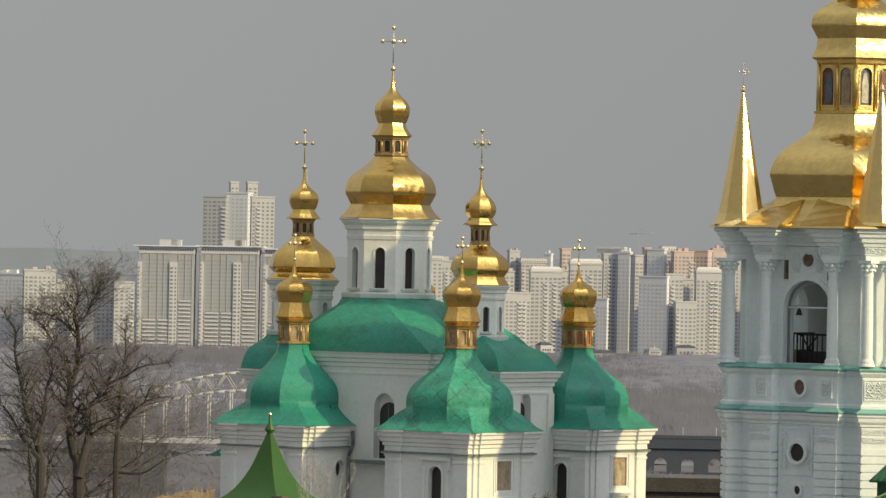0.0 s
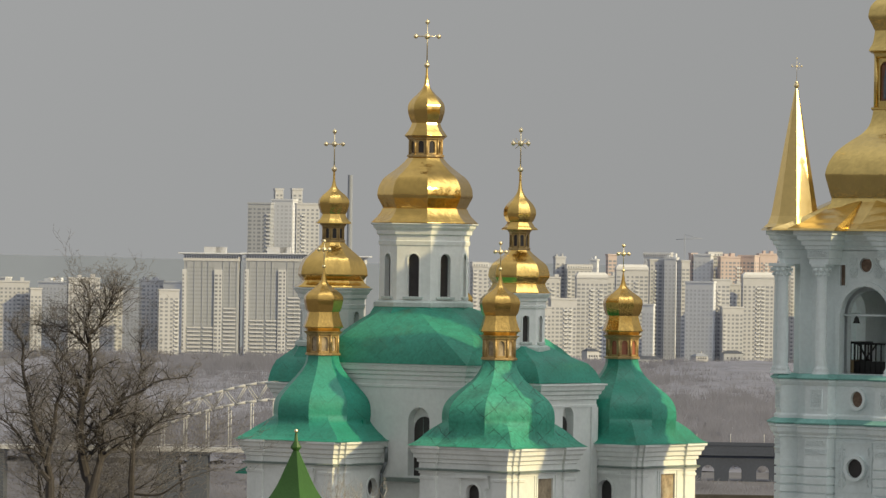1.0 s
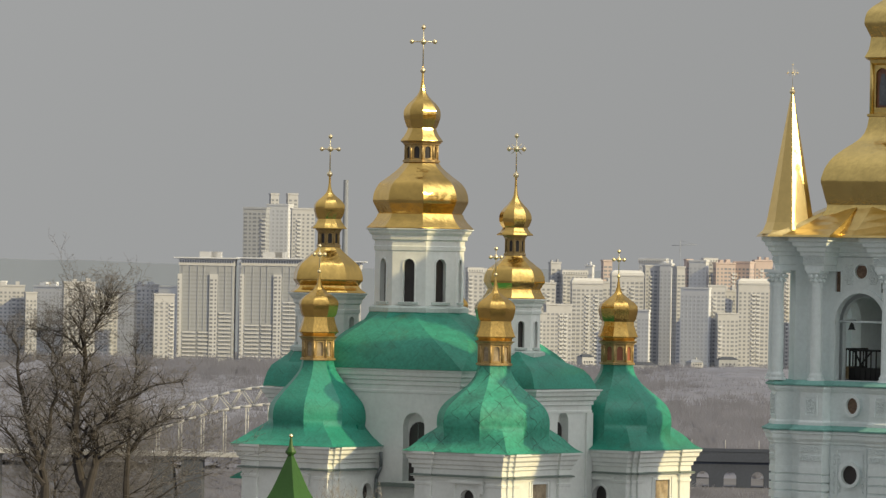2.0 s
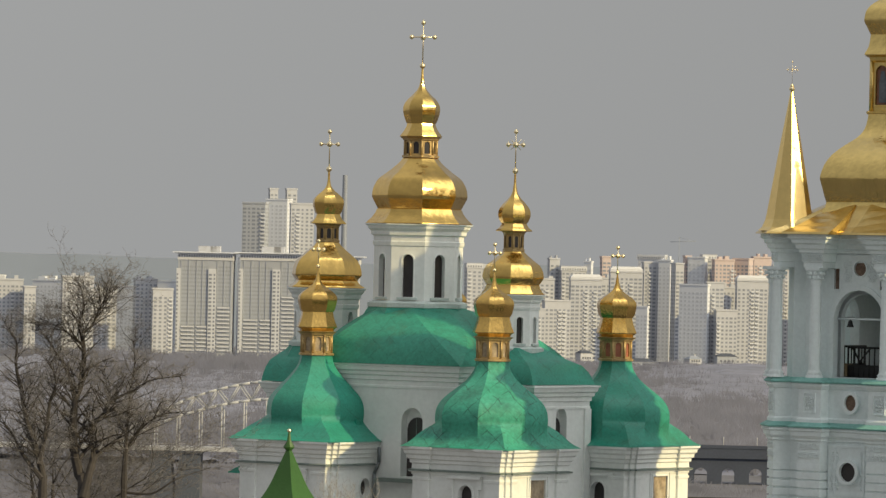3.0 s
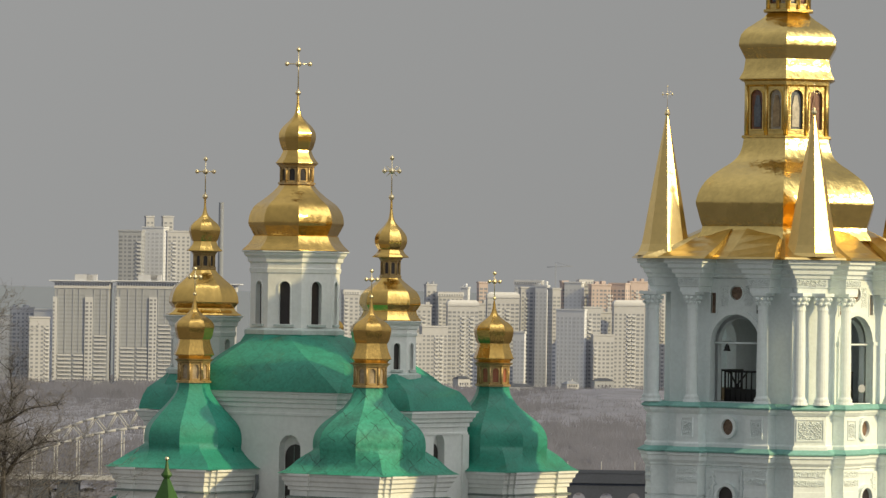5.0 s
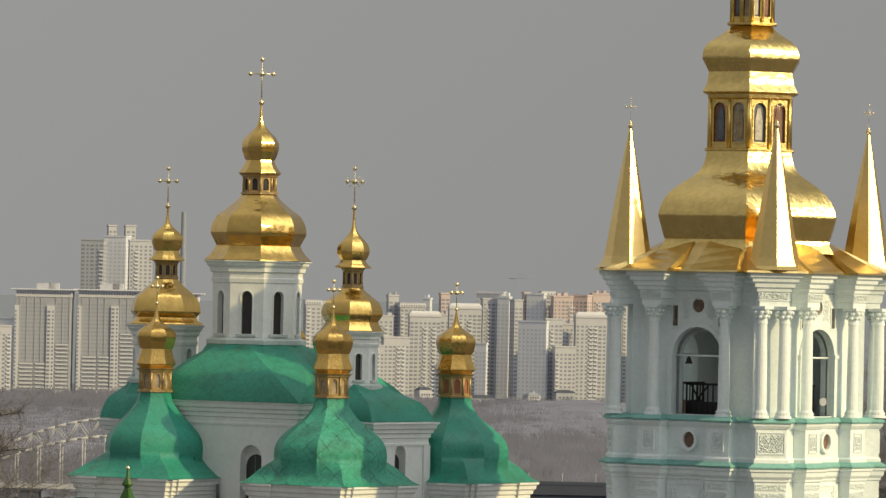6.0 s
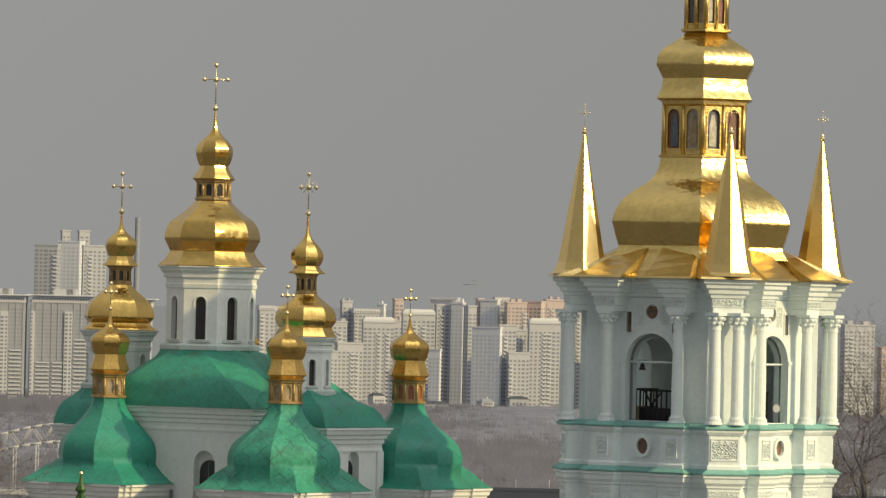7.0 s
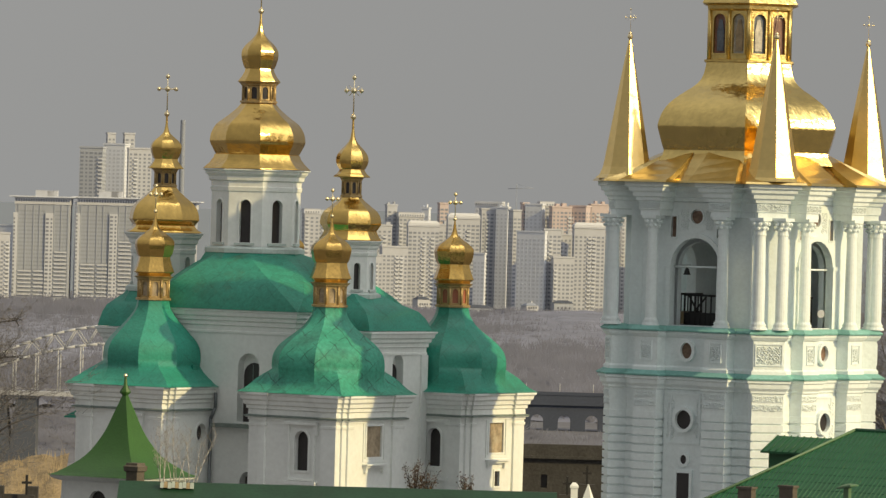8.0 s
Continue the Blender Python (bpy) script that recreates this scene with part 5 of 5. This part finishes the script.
shed = thing("metal_roofed_house", "house with a ribbed dark green metal hip roof and dormer", "building", pose(29.8, -42, 0, 0, 0, -34))
RUN, TOP, LOW = 7.0, 8.3, 3.66
roof = part("roof", loft(bmesh.new(), [[(-RUN, -RUN, LOW - 0.15), (22, -RUN, LOW - 0.15), (22, RUN, LOW - 0.15), (-RUN, RUN, LOW - 0.15)], [(-RUN, -RUN, LOW), (22, -RUN, LOW), (22, RUN, LOW), (-RUN, RUN, LOW)], [(0, -0.05, TOP), (15, -0.05, TOP), (15, 0.05, TOP), (0, 0.05, TOP)]]), METAL_GREEN, shed)
x = -RUN + 0.4
while x < 21:
    t = min(1.0, (x + RUN) / RUN)
    part("rib", tube(bmesh.new(), (x, -RUN, LOW + 0.02), (x, -RUN + RUN * t, LOW + (TOP - LOW) * t + 0.02), 0.03, 0.03, 5), METAL_GREEN, roof)
    x += 0.24
for k in range(1, 14):
    t = k / 14
    part("tile_step", tube(bmesh.new(), (-RUN + RUN * t, -RUN + RUN * t, LOW + (TOP - LOW) * t + 0.02), (22 - 7 * t, -RUN + RUN * t, LOW + (TOP - LOW) * t + 0.02), 0.022, 0.022, 4), METAL_GREEN, roof)
part("hip_flashing", tube(bmesh.new(), (-RUN, -RUN, LOW + 0.05), (0, -0.05, TOP + 0.05), 0.065, 0.065, 6), FLASHING, shed)
part("ridge_cap", tube(bmesh.new(), (0, 0, TOP + 0.03), (15, 0, TOP + 0.03), 0.1, 0.1, 6), METAL_GREEN, shed)
part("wall", box(bmesh.new(), -RUN + 0.6, 21, -RUN + 0.6, RUN - 0.6, -4, LOW - 0.1), PLASTER, shed)
dormer = part("dormer", box(bmesh.new(), -4.2, -1.0, -0.75, 1.0, 5.0, 7.2), METAL_GREEN, shed)
part("dormer_roof", loft(bmesh.new(), [[(-4.45, -1.1, 7.1), (-0.5, -1.1, 7.1), (-0.5, 1.9, 7.1), (-4.45, 1.9, 7.1)], [(-4.45, -1.1, 7.2), (-0.5, -1.1, 7.2), (-0.5, 1.9, 7.2), (-4.45, 1.9, 7.2)], [(-4.35, 0.3, 7.87), (-0.5, 0.3, 7.87), (-0.5, 0.4, 7.87), (-4.35, 0.4, 7.87)]]), METAL_GREEN, dormer)
for k in range(11):
    part("dormer_rib", tube(bmesh.new(), (-4.35 + 0.36 * k, -1.1, 7.23), (-4.35 + 0.36 * k, 0.3, 7.9), 0.032, 0.032, 5), METAL_GREEN, dormer)


def roof_chimney(x, y, top):
    ob = thing("roof_chimney", "short square rendered chimney with a thin cap on the roof", "chimney", pose(x, y, 0, 0, 0, -34), "roof chimneys")
    part("shaft", box(bmesh.new(), -0.36, 0.36, -0.2, 0.2, top - 1.6, top - 0.1), MASONRY, ob)
    part("cap", box(bmesh.new(), -0.42, 0.42, -0.26, 0.26, top - 0.1, top), MASONRY, ob)


roof_chimney(24.6, -47, 5.82)
roof_chimney(26.45, -47.5, 5.95)
vent = thing("roof_vent", "pale green metal vent pipe with a slanted cap", "vent", pose(29.1, -48, 0, 0, 0, -34))
part("pipe", box(bmesh.new(), -0.13, 0.13, -0.13, 0.13, 3.8, 5.95), FLASHING, vent)
part("cap", loft(bmesh.new(), [[(p[0], p[1], z + p[0] * 0.2) for p in square(h)] for h, z in ((0.36, 5.95), (0.36, 6.02), (0.1, 6.12))]), FLASHING, vent)

stack = thing("brick_chimney", "squat weathered brick chimney at the turret's eaves", "chimney", pose(-3.35, -44.6, 0, 0, 0, -31))
part("shaft", box(bmesh.new(), -0.3, 0.3, -0.3, 0.3, 3.5, 5.65), MASONRY, stack)
part("cap", moulding(square(0.3), [(0.0, 5.6), (0.08, 5.66), (0.1, 5.86), (0.02, 5.92), (0.0, 6.02), (-0.2, 6.02)]), MASONRY, stack)
coping = thing("roof_parapet", "low parapet of pale clay tiles on the hall roof", "parapet", pose(-1.25, -46.2, 0))
for k in range(9):
    part("coping_tile", loft(bmesh.new(), [[(-0.76 + k * 0.17 + p[0], p[1], z + 0.02 * math.sin(k * 2.3)) for p in square(a, 0.14)] for a, z in ((0.08, 5.0), (0.08, 5.22), (0.05, 5.27))]), STALKS if k % 3 == 1 else STONE_GREY, coping)

tip = thing("white_gable_tip", "small white tent-shaped gable tip", "gable", pose(17.5, -42, 0, 0, 0, -20))
part("tip", loft(bmesh.new(), [[(p[0], p[1], z) for p in square(h)] for h, z in ((0.55, 3.6), (0.02, 5.48))]), PLASTER, tip)
post = thing("gate_post", "white rendered gate post with a rounded head", "post", pose(16.85, -42, 0))
part("shaft", box(bmesh.new(), -0.16, 0.16, -0.16, 0.16, 2.5, 5.3), PLASTER, post)
part("head", loft(bmesh.new(), [[(p[0], p[1], z) for p in square(h)] for h, z in ((0.2, 5.3), (0.2, 5.4), (0.08, 5.55))]), PLASTER, post)

out = thing("stone_outbuilding", "dark weathered stone outbuilding with small windows below the church", "building", pose(17, 12, 0))
bm = bmesh.new()
m = face_frame((-6, 0), (6, 0))
holes = [rect_loop(-0.95, 2.6, 0.35, 0.75), rect_loop(-2.6, 2.6, 0.35, 0.75)]
wall_panel(bm, m, 12, -4, 4.25, holes, 0.3)
part("wall", bm, MASONRY_DARK, out)
for loop in holes:
    part("window", pane(m, loop, 0.25), DARK, out)
part("parapet", box(bmesh.new(), -6, 6, -0.15, 0.5, 4.4, 5.05), MASONRY_DARK, out)
part("string_course", box(bmesh.new(), -6, 6, -0.3, 0.5, 4.25, 4.4), MASONRY_DARK, out)
part("roof_deck", box(bmesh.new(), -6, 6, 0.5, 6, 4.2, 4.5), MASONRY_DARK, out)
for x, y, z in ((17.2, 2, 3.0), (18.3, 4, 3.5), (-9.95, -24.6, 3.6)):
    ob = thing("iron_cross", "small dark iron cross on a stone plinth", "cross", pose(x, y, 0), "iron crosses")
    part("plinth", box(bmesh.new(), -0.42, 0.42, -0.3, 0.3, -2, z - 0.25), MASONRY_DARK, ob)
    bm = box(bmesh.new(), -0.06, 0.06, -0.05, 0.05, z - 0.3, z + 0.75)
    box(bm, -0.25, 0.25, -0.045, 0.045, z + 0.3, z + 0.42)
    part("cross", bm, IRON, ob)
bank = thing("ochre_bank", "sunlit ochre clay bank with dry stalks beside the turret", "bank", pose(-12, -15, 0))
bm = bmesh.new()
rows = [[bm.verts.new((-6 + 0.25 * i, 0.75 * j + 0.3 * noise.noise((i * 0.25, j * 0.5, 4)), 1.3 + 0.22 * j + (j > 0) * 0.45 + 0.035 * i + 0.3 * noise.noise((i * 0.22, j * 0.5, 9)) + 0.12 * noise.noise((i * 0.9, j * 1.3, 2)))) for i in range(37)] for j in range(9)]
for a, b in zip(rows, rows[1:]):
    for i in range(36):
        bm.faces.new((a[i], a[i + 1], b[i + 1], b[i])).smooth = True
part("slope", bm, DRY_GRASS, bank)
rnd, bm = random.Random(17), bmesh.new()
for _ in range(380):
    x, j = rnd.uniform(-6, 3), rnd.uniform(0.3, 8)
    p = Vector((x, 0.75 * j, 1.65 + 0.22 * j + 0.14 * (x + 6)))
    q = p + Vector((rnd.uniform(-0.2, 0.2), rnd.uniform(-0.1, 0.1), rnd.uniform(0.3, 0.75)))
    bm.faces.new([bm.verts.new(v) for v in (p - Vector((0.025, 0, 0)), p + Vector((0.025, 0, 0)), q)])
tagged(part("dry_stalks", bm, STALKS, bank), kind="stuff")
yard = thing("yard_wall", "dark stone yard wall with square posts", "wall", pose(-10.8, -24, 0))
part("wall", box(bmesh.new(), -3, 1.3, -0.2, 0.2, -2, 3.35), MASONRY_DARK, yard)
for x in (-2.2, -0.6, 1.1):
    part("post", box(bmesh.new(), x - 0.28, x + 0.28, -0.3, 0.3, -2, 3.75), MASONRY_DARK, yard)

# ---- leafless trees ----
def bare_tree(x, y, z, height, spread, seed, label, trunk=0.3, depth=6, name="bare_tree", material=None):
    """A leafless tree: a tapered trunk, limbs that fork again and again, and a haze of twigs."""
    rnd = random.Random(seed)
    ob = thing(name, label, "tree", pose(x, y, z))
    wood, twig = bmesh.new(), bmesh.new()

    def grow(p, d, length, r, level):
        q = p
        steps = 4 if level < 2 else 3 if level < 5 else 2
        bend = 0.16 if level < 1 else 0.42
        for s in range(steps):
            d = (d + Vector((rnd.uniform(-1, 1), rnd.uniform(-1, 1), rnd.uniform(-0.5, 0.7))) * bend).normalized()
            n = q + d * length / steps
            r2 = r * (0.93 if level < 5 else 0.75)
            tube(wood if level < 4 else twig, q, n, r, r2, 7 if level < 2 else 4 if level < 4 else 3)
            q, r = n, r2
            if level >= 1 and level < depth and s < steps - 1 and rnd.random() < 0.82:
                side = (d * 0.7 + Vector((rnd.uniform(-1, 1), rnd.uniform(-1, 1), rnd.uniform(-0.45, 0.55))) * spread * 1.2).normalized()
                grow(q, side, length * rnd.uniform(0.5, 0.8), max(r * 0.5, 0.008), level + 1)
        if level < depth:
            for k in range(2 if level else 3):
                side = (d + Vector((rnd.uniform(-1, 1), rnd.uniform(-1, 1), rnd.uniform(-0.3, 0.45))) * spread).normalized()
                grow(q, side, length * rnd.uniform(0.62, 0.84), max(r * (0.74 if k == 0 else 0.6), 0.008), level + 1)

    grow(Vector((0, 0, -0.3)), Vector((0, 0, 1)), height * 0.3, trunk, 0)
    part("trunk", wood, material or BARK, ob)
    tagged(part("crown", twig, TWIGS, ob), kind="stuff")
    return ob


def limbed_tree(x, y, limbs, seed, label):
    """A leafless tree whose main limbs run along drawn bends, with forking boughs and fine twigs along them.
    limbs: thickness at the foot and at the tip, and the bends as (sideways, up)."""
    rnd = random.Random(seed)
    ob = thing("bare_tree", label, "tree", pose(x, y, 0))
    wood, twig = bmesh.new(), bmesh.new()

    def grow(p, d, length, r, level):
        steps = 3 if level < 3 else 2
        for _ in range(steps):
            d = (d + Vector((rnd.uniform(-1, 1), rnd.uniform(-1, 1), rnd.uniform(-0.6, 0.75))) * 0.4).normalized()
            q = p + d * length / steps
            tube(wood if level < 2 else twig, p, q, r, r * 0.8, 4 if level < 2 else 3)
            p, r = q, max(r * 0.8, 0.006)
            if level < 5 and rnd.random() < (0.72 if level < 2 else 0.82):
                side = (d * 0.6 + Vector((rnd.uniform(-1, 1), rnd.uniform(-1, 1), rnd.uniform(-0.6, 0.8)))).normalized()
                grow(p, side, length * rnd.uniform(0.5, 0.75), max(r * 0.62, 0.006), level + 1)

    for thick, thin, bends in limbs:
        pts = curve([(u, 0.25 * math.sin(1.7 * i + seed), v) for i, (u, v) in enumerate(bends)], 5)
        n = len(pts) - 1
        sides, rings = (9 if thick > 0.2 else 6), []
        for i in range(n + 1):
            d = (pts[min(i + 1, n)] - pts[max(i - 1, 0)]).normalized()
            u = d.cross(Vector((0, 1, 0))).normalized()
            w, r = d.cross(u), (thick + (thin - thick) * (i / n) ** 0.7) * (1 + 0.12 * noise.noise((i * 0.9, seed, thick * 9)))
            rings.append([pts[i] + r * (u * math.cos(6.2832 * k / sides) + w * math.sin(6.2832 * k / sides)) for k in range(sides)])
        loft(wood, rings)
        for i in range(n):
            b, p, q = thick + (thin - thick) * ((i + 1) / n) ** 0.7, pts[i], pts[i + 1]
            for _ in range(rnd.choice((1, 2, 2)) if q.z > 8.8 else 0):
                d = (q - p).normalized()
                side = (d * 0.5 + Vector((rnd.uniform(-1, 1), rnd.uniform(-1, 1), rnd.uniform(-0.3, 0.9)))).normalized()
                grow(q, side, rnd.uniform(0.9, 2.2) * (1.15 - 0.75 * i / n), max(b * 0.42, 0.026), 0)
    part("trunk", wood, BARK, ob)
    tagged(part("crown", twig, TWIGS, ob), kind="stuff")
    return ob


TREE = "tall leafless grey-brown tree with dense fine twigs"
limbed_tree(-11.93, -58, [
    (0.34, 0.02, [(-0.05, -0.3), (-0.02, 7.4), (-0.27, 8.3), (-0.52, 9.7), (-0.48, 11.4), (-0.21, 12.5), (-0.19, 13.9), (-0.35, 14.9), (-0.18, 15.7), (-0.38, 16.5)]),
    (0.23, 0.02, [(-0.02, 7.3), (0.2, 8.4), (0.4, 9.4), (0.3, 10.5), (0.81, 10.9), (0.99, 11.5), (1.99, 12.0), (2.84, 12.5), (4.06, 12.7)]),
    (0.06, 0.015, [(-0.21, 14.5), (0.15, 14.8), (0.38, 15.4), (0.68, 15.9), (0.85, 16.4)]),
    (0.08, 0.015, [(-0.23, 14.0), (-0.77, 14.4), (-1.51, 14.8), (-2.38, 14.9)]),
    (0.11, 0.015, [(-0.48, 11.3), (-0.66, 12.3), (-1.05, 13.1), (-1.43, 13.7), (-1.69, 14.2), (-2.25, 14.6)])], 11, TREE)
limbed_tree(-13.55, -60, [
    (0.25, 0.02, [(0.05, -0.3), (0.0, 7.4), (-0.02, 8.3), (-0.35, 9.6), (-0.74, 10.7), (-1.01, 11.8), (-1.28, 13.1), (-1.24, 14.1), (-1.75, 14.8)]),
    (0.14, 0.015, [(-0.15, 8.8), (0.12, 10.4), (0.22, 11.5), (0.5, 12.3), (0.24, 13.2)]),
    (0.13, 0.015, [(-0.02, 8.2), (-0.89, 9.2), (-1.53, 10.3), (-2.4, 11.0)])], 5, TREE)
limbed_tree(-10.58, -54, [
    (0.19, 0.015, [(0.0, -0.3), (0.0, 7.3), (0.05, 9.0), (0.08, 10.3), (0.15, 11.7), (0.37, 13.1), (0.29, 14.1)]),
    (0.09, 0.015, [(0.03, 9.3), (0.56, 10.1), (1.42, 10.8), (2.17, 11.0)]),
    (0.08, 0.012, [(0.07, 9.8), (-0.46, 11.0), (-0.79, 12.0), (-1.0, 12.8)]),
    (0.07, 0.012, [(0.01, 7.4), (1.25, 7.4), (2.23, 8.0), (2.97, 8.3), (3.84, 8.6)])], 8, TREE)
bare_tree(-14.2, -50, 0, 16.0, 0.84, 21, TREE, 0.2, 7)
bare_tree(-12.0, -46, 0, 13.5, 0.8, 23, TREE, 0.14, 7)
# Trunks on this slope take the paler twig colour to stand for haze.
for i, (x, y, h) in enumerate(((41.5, 60, 19), (45, 56, 20), (39.8, 70, 16))):
    bare_tree(x, y, -1, h, 0.8, 40 + i, "leafless brown tree on the slope behind the tower", 0.26, 7, material=TWIGS)
RUSSET = mat("russet_leaves", (0.11, 0.065, 0.03), 0.8, 0.0, 0.4, 4.0, 20.0)
BIRCH = mat("pale_birch_bark", (0.5, 0.47, 0.43), 0.9, 0.0, 0.3, 3.0, 20.0)


def sapling(x, y, z, height, fan, seed):
    """A clump of slender birch shoots that fan out from one foot, with a few fine side twigs."""
    rnd = random.Random(seed)
    ob = thing("young_birch", "young leafless birch with slender pale stems behind the roof", "tree", pose(x, y, z), "young birches")
    twig = bmesh.new()
    for k in range(4):
        lean, p, r = fan * (k / 1.5 - 1) + rnd.uniform(-0.08, 0.08), Vector((0.05 * k, 0, 0)), 0.032
        bm, tall = bmesh.new(), height * rnd.uniform(0.6, 1.0)
        for i in range(7):
            q = p + Vector((lean * tall / 7 + rnd.uniform(-0.04, 0.04), rnd.uniform(-0.04, 0.04), tall / 7))
            tube(bm, p, q, r, r * 0.82, 5)
            p, r = q, r * 0.82
            for _ in range(3 if i > 1 else 0):
                e = p + Vector((rnd.uniform(-0.4, 0.4), rnd.uniform(-0.3, 0.3), rnd.uniform(0.15, 0.5)))
                tube(twig, p, e, 0.009, 0.005, 3)
                for _ in range(2):
                    tube(twig, e, e + Vector((rnd.uniform(-0.2, 0.2), rnd.uniform(-0.2, 0.2), rnd.uniform(0.05, 0.3))), 0.006, 0.004, 3)
        part("stem", bm, BIRCH, ob)
    tagged(part("twig_spray", twig, BIRCH, ob), kind="stuff")


sapling(-2.2, -44.4, 4.7, 4.1, 0.12, 70)
sapling(-1.6, -44.2, 4.7, 3.7, 0.16, 71)
sapling(-0.9, -44.3, 4.7, 3.0, 0.3, 72)
for i, (x, y, z, h) in enumerate(((9.4, -38, 4.2, 2.3), (9.9, -38, 4.1, 1.8), (11.9, -38, 4.2, 1.5))):
    rnd = random.Random(90 + i)
    ob = thing("shrub", "small dark russet shrub above the hall roof", "shrub", pose(x, y, z))
    bm, leaves = bmesh.new(), bmesh.new()
    for k in range(14):
        a, tilt = rnd.uniform(0, 6.28), rnd.uniform(0.1, 0.75)
        tipp = Vector((math.cos(a) * tilt * h * 0.5, math.sin(a) * tilt * h * 0.5, h * rnd.uniform(0.5, 0.95)))
        tube(bm, (0, 0, 0), tipp, 0.03, 0.012, 4)
        for j in range(26):
            c = tipp * rnd.uniform(0.35, 1.0) + Vector((rnd.uniform(-1, 1), rnd.uniform(-1, 1), rnd.uniform(-1, 1))) * 0.14
            d, e = Vector((rnd.uniform(-1, 1), rnd.uniform(-1, 1), rnd.uniform(-1, 1))).normalized() * 0.06, Vector((rnd.uniform(-1, 1), rnd.uniform(-1, 1), rnd.uniform(-1, 1))).normalized() * 0.035
            leaves.faces.new([leaves.verts.new(c + q) for q in (-d, e, d, -e)])
    part("stem", bm, BARK, ob)
    tagged(part("foliage", leaves, RUSSET, ob), kind="stuff")
